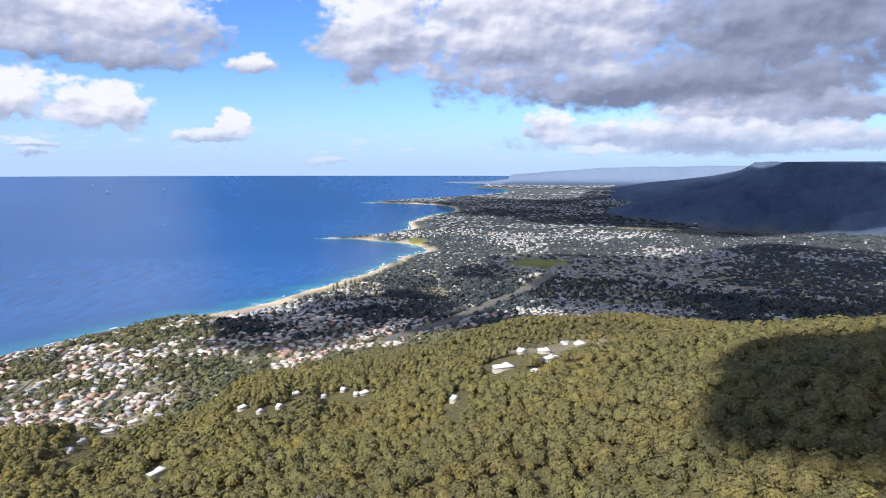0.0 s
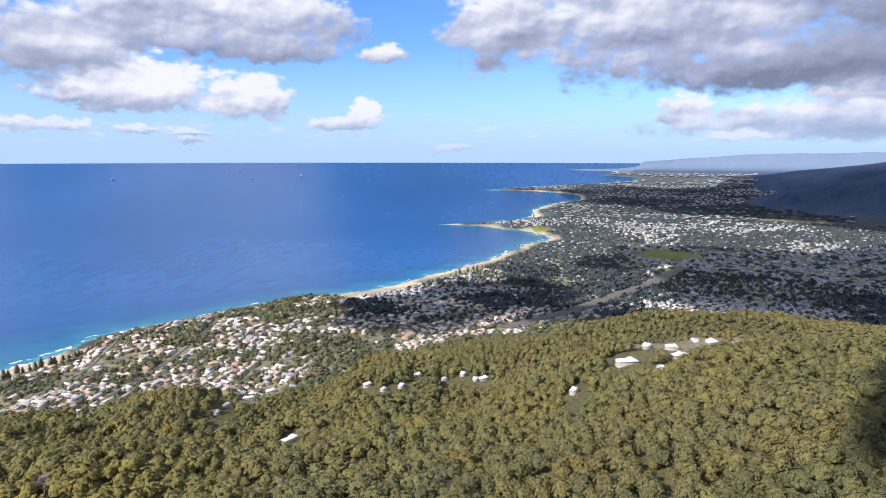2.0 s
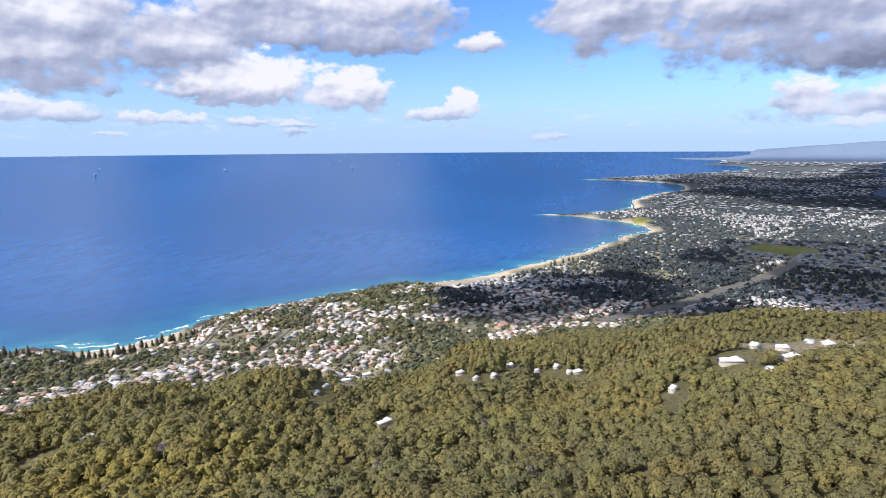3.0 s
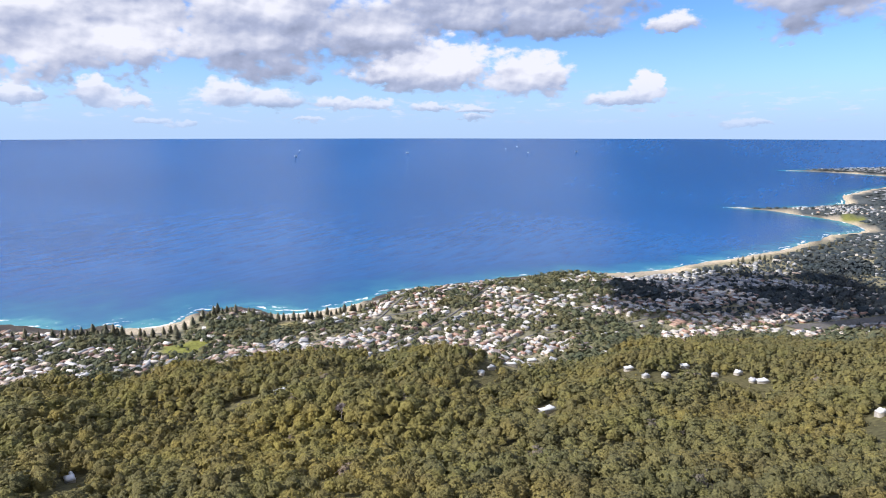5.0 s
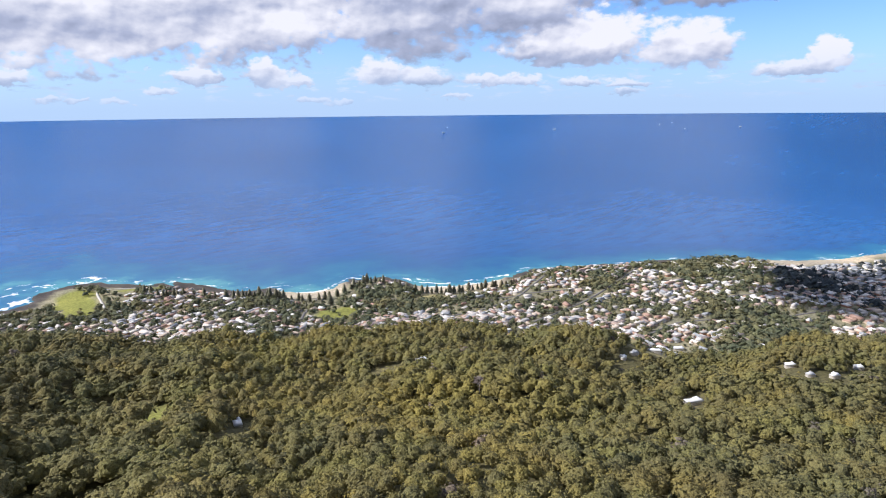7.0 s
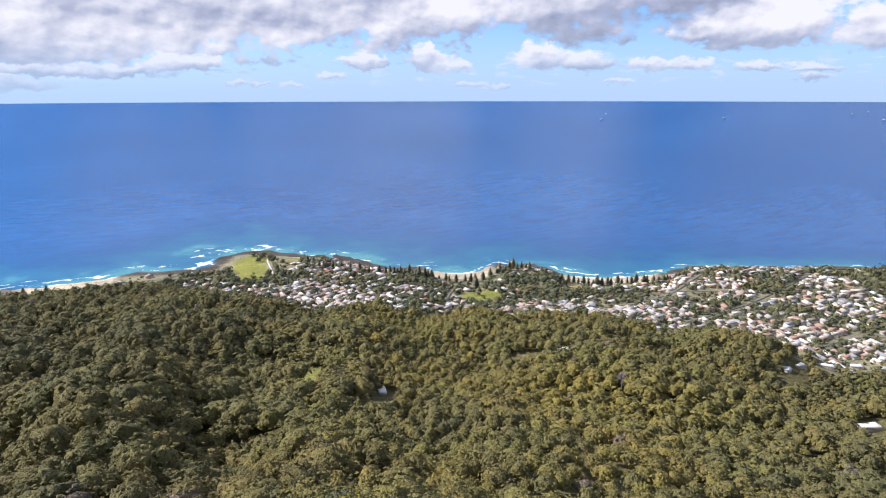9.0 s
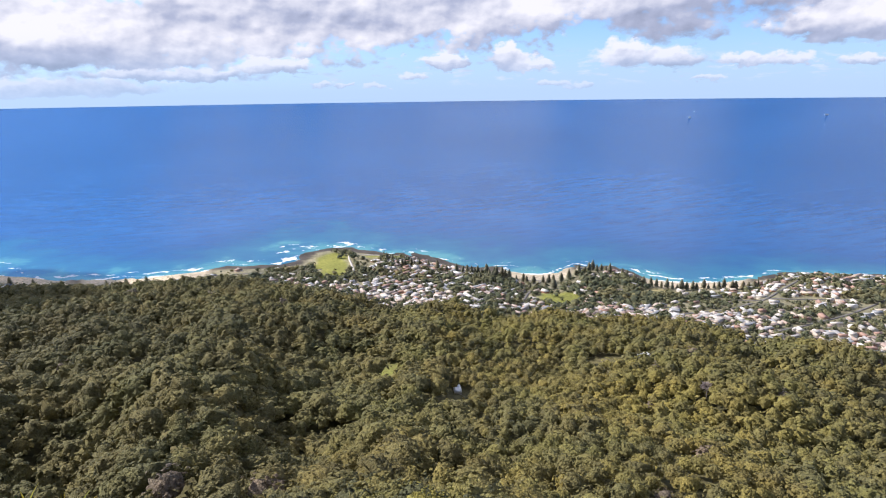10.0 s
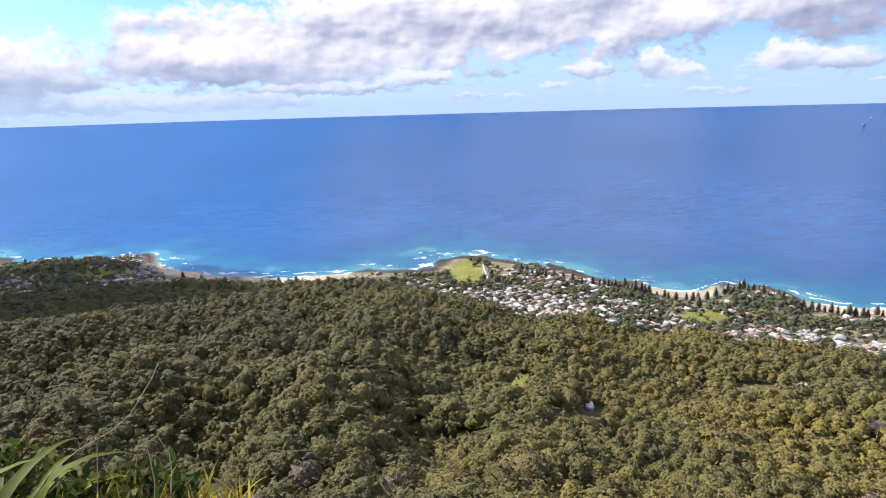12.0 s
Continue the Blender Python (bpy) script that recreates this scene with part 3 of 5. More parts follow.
def seen(bearing, dip, lift=0.0):
    """Distance at which the ground, raised by lift, comes up to the line of sight that dips so many degrees below level."""
    rr = np.concatenate([np.arange(160, 2600, 3.0), np.arange(2600, 9000, 10.0)])
    px, py = polar(np.full(rr.shape, float(bearing)), rr)
    z, _ = ground(px, py)
    hit = np.where(z + lift >= EYE - rr * math.tan(radians(dip)))[0]
    return float(rr[hit[0]]) if len(hit) else 1500.0


PARKS = [(pb, seen(pb, dip), half, deep, kind) for pb, dip, half, deep, kind in [
    # bearing, dip, half width across, half depth, colour: 0 mown green, 1 dry straw, 2 bare earth
    (79.6, 14.9, 40, 150, 0), (74.5, 24.6, 19, 36, 0), (58.6, 18.0, 48, 62, 0), (49.5, 17.0, 40, 46, 1), (54.2, 23.3, 30, 15, 2), (111.0, 12.3, 75, 70, 0),
    (-8.5, 8.4, 130, 130, 0), (-18.3, 5.1, 260, 90, 1), (6.4, 6.2, 230, 55, 0), (29.5, 20.9, 32, 15, 1), (74.5, 14.3, 75, 22, 0), (2.5, 6.5, 80, 110, 0),
    (-10.5, 16.1, 75, 34, 2), (-5.6, 17.5, 28, 24, 2), (25.4, 24.1, 17, 26, 2), (31.5, 20.2, 34, 20, 1), (13.5, 19.0, 30, 18, 1),
]]
BEACHES = [(101.0, 106.5), (90.5, 100.0), (57.8, 63.5), (43.0, 50.8), (5.0, 20.5), (0.0, 4.0), (-12, 0)]


def sandy_part(b):
    """1 on the bearings of a beach, 0 on those of a rocky shore."""
    sandy = np.zeros(b.shape)
    for lo, hi in BEACHES:
        sandy = np.maximum(sandy, smooth(lo - 0.7, lo + 0.3, b) * smooth(hi + 0.7, hi - 0.3, b))
    return sandy


def land_cover(x, y, z, s):
    """Base colour of the ground, by what grows or lies there; far parts carry painted haze."""
    r, b = np.hypot(x, y), np.degrees(np.arctan2(-x, y))
    n1, n2 = field(x, y, 60, 51), field(x, y, 14, 52)
    col = np.zeros((*x.shape, 4))
    col[..., 3] = 1 - 0.8 * smooth(7000, 14000, r)
    town = np.stack([0.15 + 0.18 * n2, 0.145 + 0.15 * n2, 0.09 + 0.11 * n2], -1)
    col[..., :3] = town
    wood = np.array([0.125, 0.112, 0.056])
    t = smooth(40, -40, r - np.interp(b, FOREST_B, FOREST_R) + (n1 - 0.5) * 90)[..., None]
    col[..., :3] = col[..., :3] * (1 - t) + wood * t
    # haze painted in: plain, hills and ranges turn bluer with distance
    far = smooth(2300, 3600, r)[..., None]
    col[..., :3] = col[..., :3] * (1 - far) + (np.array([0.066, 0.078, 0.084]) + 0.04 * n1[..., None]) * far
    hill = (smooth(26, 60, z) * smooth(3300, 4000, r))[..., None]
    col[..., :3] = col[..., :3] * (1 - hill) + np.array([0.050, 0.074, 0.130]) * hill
    hazy = (smooth(6200, 9500, r) * smooth(40, 150, z))[..., None]
    col[..., :3] = col[..., :3] * (1 - hazy) + np.array([0.075, 0.108, 0.170]) * hazy
    hazy = (smooth(14000, 20000, r))[..., None]
    col[..., :3] = col[..., :3] * (1 - hazy) + np.array([0.150, 0.200, 0.285]) * hazy
    for pb, pr, half, deep, kind in PARKS:
        px, py = polar(pb, pr)
        c, si = math.cos(radians(pb)), math.sin(radians(pb))
        u, v = (x - px) * c + (y - py) * si, -(x - px) * si + (y - py) * c
        q = np.sqrt((u / half) ** 2 + (v / deep) ** 2) + (n2 - 0.5) * 0.4 + (n1 - 0.5) * 0.9
        t = smooth(1.12, 0.92, q)[..., None]
        tone = np.array([(0.22, 0.225, 0.06), (0.30, 0.26, 0.13), (0.30, 0.25, 0.17)][kind])
        col[..., :3] = col[..., :3] * (1 - t) + tone * (0.85 + 0.3 * n1[..., None]) * t
    sandy = sandy_part(b)
    strand = smooth(12, -8, s - 18 - np.where(r < 2050, 40, 14) * sandy + (n2 - 0.5) * 24) * (r > 1200) * (r < 11500)
    rock = np.array([0.085, 0.074, 0.066]) * (0.6 + 0.8 * n2[..., None])
    beach = np.array([0.54, 0.45, 0.33]) * (0.9 + 0.2 * n1[..., None])
    edge_col = beach * sandy[..., None] + rock * (1 - sandy[..., None])
    col[..., :3] = col[..., :3] * (1 - strand[..., None]) + edge_col * strand[..., None]
    cliff = smooth(60, 14, r)[..., None]
    col[..., :3] = col[..., :3] * (1 - cliff) + np.array([0.060, 0.055, 0.030]) * cliff
    return col


# ground: one sheet round the lookout, finest where the eye passes
turn = np.concatenate([np.arange(-180, -48, 6.0), np.arange(-48, 128, 0.4), np.arange(128, 179, 6.0), [180.0]])
reach = np.concatenate([[0.05, 0.8, 1.4, 1.8, 2.4, 3.1, 3.4, 4.2, 6, 9], np.geomspace(12, 900, 54), np.linspace(915, 2600, 100), np.geomspace(2640, 36500, 64)])
B, Rr = np.meshgrid(turn, reach)
GX, GY = polar(B, Rr)
GZ, GS = ground(GX, GY)
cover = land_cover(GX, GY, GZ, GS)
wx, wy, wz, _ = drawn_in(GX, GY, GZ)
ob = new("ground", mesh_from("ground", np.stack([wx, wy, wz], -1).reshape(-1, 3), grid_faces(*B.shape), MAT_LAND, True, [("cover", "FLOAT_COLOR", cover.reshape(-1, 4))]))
tagged(ob, "wooded escarpment slope, coastal plain, beaches and far hills", "ground", kind="structure")

# sea
turn = np.arange(-14, 160.1, 0.6)
reach = np.concatenate([np.linspace(1380, 2600, 85), np.geomspace(2625, 37500, 50)])
B, Rr = np.meshgrid(turn, reach)
X, Y = polar(B, Rr)
S = inland(X, Y)
wx, wy, wz, _ = drawn_in(X, Y, np.zeros(X.shape))
ob = new("sea", mesh_from("sea", np.stack([wx, wy, wz], -1).reshape(-1, 3), grid_faces(*B.shape), MAT_SEA, True, [("shore", "FLOAT", np.clip(-S / np.interp(B, [25, 62, 75, 79, 85, 89], [230, 520, 520, 820, 820, 520]), 0, 1))]))
tagged(ob, "deep blue open sea with turquoise shallows and white surf", "sea", kind="structure")

# ---- plants ----
def icosphere(level):
    bm = bmesh.new()
    bmesh.ops.create_icosphere(bm, subdivisions=level, radius=1.0)
    v = np.array([p.co for p in bm.verts])
    f = np.array([[p.index for p in q.verts] for q in bm.faces])
    bm.free()
    return v, f


ICO1, ICO2, ICO3 = icosphere(1), icosphere(2), icosphere(3)


def dome(level, lump, seed):
    """The upper part of a ball with leafy lumps, 1 in radius, flattened below."""
    v, f = (ICO1, ICO2, ICO3)[level - 1]
    out = []
    for p in v:
        q = Vector(p) * 2.1 + Vector((seed * 3.7, seed * 1.3, 0))
        w = 1 + lump * noise.noise(q) + lump * 0.9 * noise.noise(q * 2.9)
        out.append((p[0] * w, p[1] * w, p[2] * w))
    out = np.array(out)
    keep = v[f].mean(1)[:, 2] > -0.45
    return out, f[keep]


def crown(seed, clumps, sides, cards, card_size, radius=7.4, tall=7.8, level=1, lump=0.5):
    """A gum crown: an uneven dome of a few lobes, with tufts of leaves over it and loose sprays at their rims. Base at z = 0."""
    g = np.random.default_rng(seed)
    v, f = dome(level, lump, seed)
    span = np.array([radius, radius, tall * 0.78])
    mid_z = np.array([0, 0, tall * 0.2])
    co, fa, sm = [v * span * 0.78 + mid_z], [f], [np.ones(len(f), bool)]
    n0 = len(v)
    wide = radius * math.sqrt(1.5 / max(clumps, 1))
    ring = np.arange(sides) * 2 * math.pi / sides
    lengths = v / (np.linalg.norm(v, axis=1)[:, None] + 1e-9)
    spots = []
    for k in range(clumps):
        up = 1 - 1.12 * (k + 0.5) / clumps
        flat = math.sqrt(max(0, 1 - up * up))
        a = 2.39996 * k + g.uniform(-0.35, 0.35)
        d = np.array([math.cos(a) * flat, math.sin(a) * flat, up])
        skin = np.linalg.norm(v[np.argmax(lengths @ d)])  # the dome's own reach in that direction
        c = d * span * skin * g.uniform(0.74, 1.12) + mid_z
        rad = wide * g.uniform(0.5, 1.25)
        nrm = Vector(d * 0.8 + np.array([0, 0, 0.5]) + g.normal(size=3) * 0.2).normalized()
        turn_m = np.array(nrm.to_track_quat("Z", "Y").to_matrix())
        edge_r = rad * g.uniform(0.6, 1.3, sides)
        local = np.concatenate([np.stack([np.cos(ring) * edge_r, np.sin(ring) * edge_r, g.uniform(-0.14, 0.06, sides) * rad], 1), [[g.uniform(-0.2, 0.2) * rad, g.uniform(-0.2, 0.2) * rad, 0.32 * rad]]])
        co.append(local @ turn_m.T + c)
        nxt = (np.arange(sides) + 1) % sides
        fa.append(np.stack([np.arange(sides), nxt, np.full(sides, sides)], 1) + n0)
        sm.append(np.zeros(sides, bool))
        n0 += sides + 1
        spots.append((c, rad, d))
    if cards:
        pick = g.integers(0, clumps, cards)
        d = g.normal(size=(cards, 3))
        d[:, 2] = d[:, 2] * 0.35 + 0.15
        d /= np.linalg.norm(d, axis=1)[:, None]
        mid_p = np.array([spots[q][0] for q in pick]) + d * (np.array([spots[q][1] for q in pick]) * g.uniform(0.7, 1.2, cards))[:, None]
        nrm = np.array([spots[q][2] for q in pick]) * 0.7 + np.array([0, 0, 0.5]) + g.normal(size=(cards, 3)) * 0.42
        nrm /= np.linalg.norm(nrm, axis=1)[:, None]
        u = np.cross(nrm, g.normal(size=(cards, 3)))
        u /= np.linalg.norm(u, axis=1)[:, None] + 1e-9
        w = np.cross(nrm, u)
        size = card_size * g.uniform(0.5, 1.25, cards)[:, None]
        tri = np.stack([mid_p + u * size, mid_p - u * size * 0.6 + w * size * 0.9, mid_p - u * size * 0.5 - w * size * 0.8], 1)
        co.append(tri.reshape(-1, 3))
        fa.append(np.arange(cards * 3).reshape(-1, 3) + n0)
        sm.append(np.zeros(cards, bool))
    return np.concatenate(co), np.concatenate(fa), np.concatenate(sm)


def tube(points, radii, sides=6):
    """A tapered stem along the points."""
    co, fa = [], []
    for (p, q) in zip(points, radii):
        for k in range(sides):
            a = 2 * math.pi * k / sides
            co.append((p[0] + q * math.cos(a), p[1] + q * math.sin(a), p[2]))
    for i in range(len(points) - 1):
        for k in range(sides):
            a, c = i * sides + k, i * sides + (k + 1) % sides
            fa.append((a, c, c + sides))
            fa.append((a, c + sides, a + sides))
    return np.array(co), np.array(fa)


def joined(shapes, place, turn_z, scale, tints, which):
    """Many copies of a few shapes as one set of arrays."""
    co, fa, sm, ti, n0 = [], [], [], [], 0
    for k, (v, f, s) in enumerate(shapes):
        idx = np.where(which == k)[0]
        if not len(idx):
            continue
        c, si = np.cos(turn_z[idx]), np.sin(turn_z[idx])
        rot = np.zeros((len(idx), 3, 3))
        rot[:, 0, 0], rot[:, 0, 1], rot[:, 1, 0], rot[:, 1, 1], rot[:, 2, 2] = c, -si, si, c, 1
        p = np.einsum("nij,vj->nvi", rot, v) * scale[idx][:, None, :] + place[idx][:, None, :]
        co.append(p.reshape(-1, 3))
        fa.append((f[None] + (np.arange(len(idx)) * len(v))[:, None, None] + n0).reshape(-1, f.shape[1]))
        sm.append(np.tile(s, len(idx)))
        ti.append(np.repeat(tints[idx], len(v)))
        n0 += len(idx) * len(v)
    return np.concatenate(co), np.concatenate(fa), np.concatenate(sm), np.concatenate(ti)


def stuff(name, shapes, x, y, lift, scale, mat, label, category, turn_z=None, tints=None):
    z, _ = ground(x, y)
    wx, wy, wz, k = drawn_in(x, y, z + lift)
    count = len(x)
    g = np.random.default_rng(len(name) * 31 + count)
    turn_z = g.uniform(0, 6.28, count) if turn_z is None else turn_z
    tints = g.random(count) if tints is None else tints
    arrays = joined(shapes, np.stack([wx, wy, wz], 1), turn_z, scale * k[:, None], tints, g.integers(0, len(shapes), count))
    ob = new(name, mesh_from(name, arrays[0], arrays[1], mat, arrays[2], [("tint", "FLOAT", arrays[3])]))
    return tagged(ob, label, category, kind="stuff")


def scatter(lo_b, hi_b, lo_r, hi_r, spacing, seed):
    """Loose places, about one each spacing metres, in a sector of the plan."""
    g = np.random.default_rng(seed)
    n = int(hi_r / spacing) + 1
    gx, gy = np.meshgrid(np.arange(-n, n + 1), np.arange(-n, n + 1))
    x = (gx.ravel() + g.uniform(-0.42, 0.42, gx.size)) * spacing
    y = (gy.ravel() + g.uniform(-0.42, 0.42, gx.size)) * spacing
    r, b = np.hypot(x, y), np.degrees(np.arctan2(-x, y))
    keep = (r > lo_r) & (r < hi_r) & (b > lo_b) & (b < hi_b)
    return x[keep], y[keep]


RAILWAY = [(5.5, 1400), (4.1, 1435), (-0.8, 1612), (-4.9, 1867), (-7.5, 2060), (-10, 2400)]
STREETS = [  # lines of bearing and distance
    [(80.6, 1470), (82.5, 1440), (84.5, 1455), (87.5, 1490), (91, 1500)], [(77.6, 1400), (77.7, 1450), (78.2, 1610), (76.4, 1640), (74.2, 1618), (73.8, 1534)],
    [(78, 1400), (70, 1330), (62, 1300), (55, 1290), (47, 1290), (40, 1330), (33, 1420), (25, 1560), (18, 1700)], [(72, 1420), (66, 1390), (60, 1385)],
    [(40, 1100), (36, 1250), (33, 1420), (31, 1600)], [(30, 1080), (27, 1180), (22, 1240), (16, 1400), (8, 1600)], [(110, 1660), (105, 1620), (100, 1580)],
    [(48, 1120), (44, 1200), (41, 1330), (39, 1500)], [(62, 1120), (61, 1300), (60, 1400)], [(25, 1380), (20, 1480), (14, 1650)],
]


def near_way(x, y, way, gap):
    """Which places lie within gap metres of a line of bearing and distance."""
    pts = [polar(pb, pr) for pb, pr in way]
    hit = np.zeros(x.shape, bool)
    for (ax, ay), (bx, by) in zip(pts, pts[1:]):
        t = np.clip(((x - ax) * (bx - ax) + (y - ay) * (by - ay)) / ((bx - ax) ** 2 + (by - ay) ** 2), 0, 1)
        hit |= np.hypot(x - ax - t * (bx - ax), y - ay - t * (by - ay)) < gap
    return hit


def on_way(x, y, gap):
    hit = near_way(x, y, RAILWAY, gap + 22)
    for way in STREETS:
        hit |= near_way(x, y, way, gap + 4)
    return hit


def in_park(x, y, grow=1.0):
    hit = np.zeros(x.shape, bool)
    for pb, pr, half, deep, kind in PARKS:
        px, py = polar(pb, pr)
        c, si = math.cos(radians(pb)), math.sin(radians(pb))
        u, v = (x - px) * c + (y - py) * si, -(x - px) * si + (y - py) * c
        hit |= (u / (half * grow)) ** 2 + (v / (deep * grow)) ** 2 < 1
    return hit


def forest_edge(x, y):
    """Metres inside the forest's edge."""
    r, b = np.hypot(x, y), np.degrees(np.arctan2(-x, y))
    return np.interp(b, FOREST_B, FOREST_R) - r - (field(x, y, 60, 51) - 0.5) * 90


EDGE_HOUSES = [  # bearing, dip, length, width, turn, kind of roof: on the town's upper fringe
    (18.2, 20.2, 15, 10, 20, 0), (15.0, 20.4, 12, 9, 50, 0), (13.5, 19.5, 13, 10, 15, 0), (34.0, 19.4, 17, 11, 30, 0), (31.3, 19.3, 24, 12, 70, 1), (27.0, 20.2, 18, 11, 10, 0),
    (29.0, 20.6, 22, 8, 0, 0), (30.8, 21.0, 14, 9, 40, 1), (16.7, 20.7, 11, 8, 35, 1), (9.2, 19.4, 13, 9, 60, 0), (11.0, 19.9, 10, 8, 15, 1), (31.7, 21.4, 12, 9, 80, 0),
]
LONE_HOUSES = [(lb, seen(lb, dip, 5.0), le, wi, tu, ti) for lb, dip, le, wi, tu, ti in EDGE_HOUSES + [
    # bearing, dip, length, width, turn, kind of roof: buildings among the trees
    (-5.6, 17.6, 30, 16, 20, 0), (-7.3, 16.1, 16, 11, 60, 0), (-9.3, 16.0, 18, 12, 10, 0), (-10.0, 16.6, 24, 12, 40, 0), (-11.3, 15.4, 22, 12, 80, 1),
    (-12.5, 15.3, 18, 16, 30, 0), (-13.4, 15.6, 20, 10, 15, 1), (-14.6, 15.2, 16, 9, 30, 0), (-8.7, 17.8, 16, 9, 5, 1), (-1.1, 20.4, 11, 8, 50, 0),
    (7.3, 19.8, 18, 11, 25, 0), (8.0, 19.9, 14, 9, 70, 1), (25.4, 24.3, 24, 11, 30, 0), (50.6, 22.3, 18, 11, 25, 0), (68.1, 26.2, 9, 15, 5, 0), (75.0, 25.6, 11, 9, 30, 2),
]]


def near_lone(x, y, gap):
    hit = np.zeros(x.shape, bool)
    for lb, lr, le, wi, tu, ti in LONE_HOUSES:
        px, py = polar(lb, lr)
        hit |= np.hypot(x - px, y - py) < gap
    return hit


def low_growth(x, y):
    """Where only bushes and young trees stand, below the buildings and clearings of the slope."""
    hit = np.zeros(x.shape, bool)
    for lb, lr, le, wi, tu, ti in LONE_HOUSES:
        for step in (14, 28, 42, 54):
            qx, qy = polar(lb, lr - step)
            hit |= np.hypot(x - qx, y - qy) < 14
    for pb, pr, half, deep, kind in PARKS:
        if pr > np.interp(pb, FOREST_B, FOREST_R) - 60:
            continue
        px, py = polar(pb, pr - 22)
        c, si = math.cos(radians(pb)), math.sin(radians(pb))
        u, v = (x - px) * c + (y - py) * si, -(x - px) * si + (y - py) * c
        hit |= (u / (half * 0.85)) ** 2 + (v / (deep + 20)) ** 2 < 1
    return hit


def gum_tree(name, mesh, trunk_mesh, x, y, z, size, turn_z):
    base = new(name)
    base.matrix_world = Matrix.LocRotScale((x, y, z), Euler((0, 0, turn_z)), (size, size, size))
    for part_name, me in (("trunk", trunk_mesh), ("crown", mesh)):
        p = new(part_name, me)
        p.parent = base
    return tagged(base, "olive-green eucalypt with a lumpy crown and pale trunk", "tree", "gum trees of the upper slope")


BARE_BEARING, BARE_RANGE = 45.1, seen(45.1, 24.2, 15.0)  # the leafless tree

near_shapes = [crown(100 + k, 110 + 4 * k, 5, 700, 0.42, 5.9 + 0.6 * (k % 3), 8.4 + 0.9 * (k % 2), 3) for k in range(5)]
near_crowns = []
for k, (v, f, s) in enumerate(near_shapes):
    near_crowns.append([mesh_from("crown", v + np.array([0, 0, 9.5]), f, MAT_LEAF, s, [("tint", "FLOAT", np.full(len(v), tone))]) for tone in (0.0, 0.06 + 0.05 * k)])
tv, tf = tube([(0, 0, -3), (0.2, 0.1, 4), (0.1, 0.4, 9), (0.5, 0.2, 14)], [0.42, 0.34, 0.26, 0.1])
limbs = [(tv, tf)]
for a in (0.4, 2.4, 4.5):
    limbs.append(tube([(0.15, 0.2, 7), (1.3 * math.cos(a), 1.3 * math.sin(a), 10), (3.2 * math.cos(a), 3.2 * math.sin(a), 13.5)], [0.2, 0.15, 0.06], 5))
off, tco, tfa = 0, [], []
for v, f in limbs:
    tco.append(v)
    tfa.append(f + off)
    off += len(v)
near_trunk = mesh_from("trunk", np.concatenate(tco), np.concatenate(tfa), MAT_BARK, True)

x, y = scatter(12, 119, 170, 1700, 10.4, 5)
south_x, south_y = scatter(-37, 12, 150, 1700, 9.0, 6)  # smaller, closer crowns on the dry southern spur
def northern(x, y):
    """How far into the tall wet forest of the north, 0 to 1."""
    return smooth(60, 76, np.degrees(np.arctan2(-x, y)) + 22 * (field(x, y, 160, 67) - 0.5))


north_x, north_y = scatter(50, 119, 170, 1700, 13.8, 8)  # broad crowns, wider apart
few, many = northern(x, y) < 0.5, northern(north_x, north_y) >= 0.5
x, y = np.concatenate([x[few], south_x, north_x[many]]), np.concatenate([y[few], south_y, north_y[many]])
inside = forest_edge(x, y)
keep = (inside > 0) & ~in_park(x, y, 1.05) & ~near_lone(x, y, 14)
for step in (0, 9, 18, 27):
    bare_x, bare_y = polar(BARE_BEARING, BARE_RANGE - step)
    keep &= np.hypot(x - bare_x, y - bare_y) > 8
x, y = x[keep], y[keep]
r, b = np.hypot(x, y), np.degrees(np.arctan2(-x, y))
g = np.random.default_rng(12)
size = g.uniform(0.52, 1.3, len(x)) * (0.70 + 0.6 * field(x, y, 120, 61))
size = np.where(low_growth(x, y), 0.32 * size, size) * np.where(b < 12, 0.8, 1.0) * np.where(northern(x, y) >= 0.5, 1.36, 1.0)
z, _ = ground(x, y)
order = np.argsort(r + 1e4 * ((b < -38) | (b > 119) | (r < 175)))
things = order[:300]
for i in things:
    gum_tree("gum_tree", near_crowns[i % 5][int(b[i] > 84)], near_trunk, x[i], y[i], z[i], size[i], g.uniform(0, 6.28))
rest = np.ones(len(x), bool)
rest[things] = False
# trees on the far side of a spur need less detail
crest_line = np.full(400, -90.0)
behind = np.zeros(len(x), bool)
for i in np.argsort(r):
    slot = int((b[i] + 60) * 2)
    rise = math.degrees(math.atan2(z[i] + 19 * size[i] - EYE, r[i]))
    behind[i] = rise < crest_line[slot] - 0.7
    crest_line[slot] = max(crest_line[slot], rise)
back = rest & behind & (r > 480)
rest = rest & ~back
lod = [
    ("upper_forest", 0, 410, [crown(200 + k, 46, 4, 90, 0.55, 6.0 + 0.7 * (k % 3), 8.6, 2) for k in range(8)]),
    ("slope_forest", 410, 720, [crown(300 + k, 22, 4, 16, 0.85, 6.0 + 0.7 * (k % 3), 8.6, 2) for k in range(8)]),
    ("back_forest", -1, -1, [crown(450 + k, 4, 4, 0, 2.2, 7.0, 7.0) for k in range(4)]),
    ("lower_forest", 720, 3000, [crown(400 + k, 10, 4, 4, 1.2, 6.2 + 0.7 * (k % 3), 8.6, 1) for k in range(8)]),
]
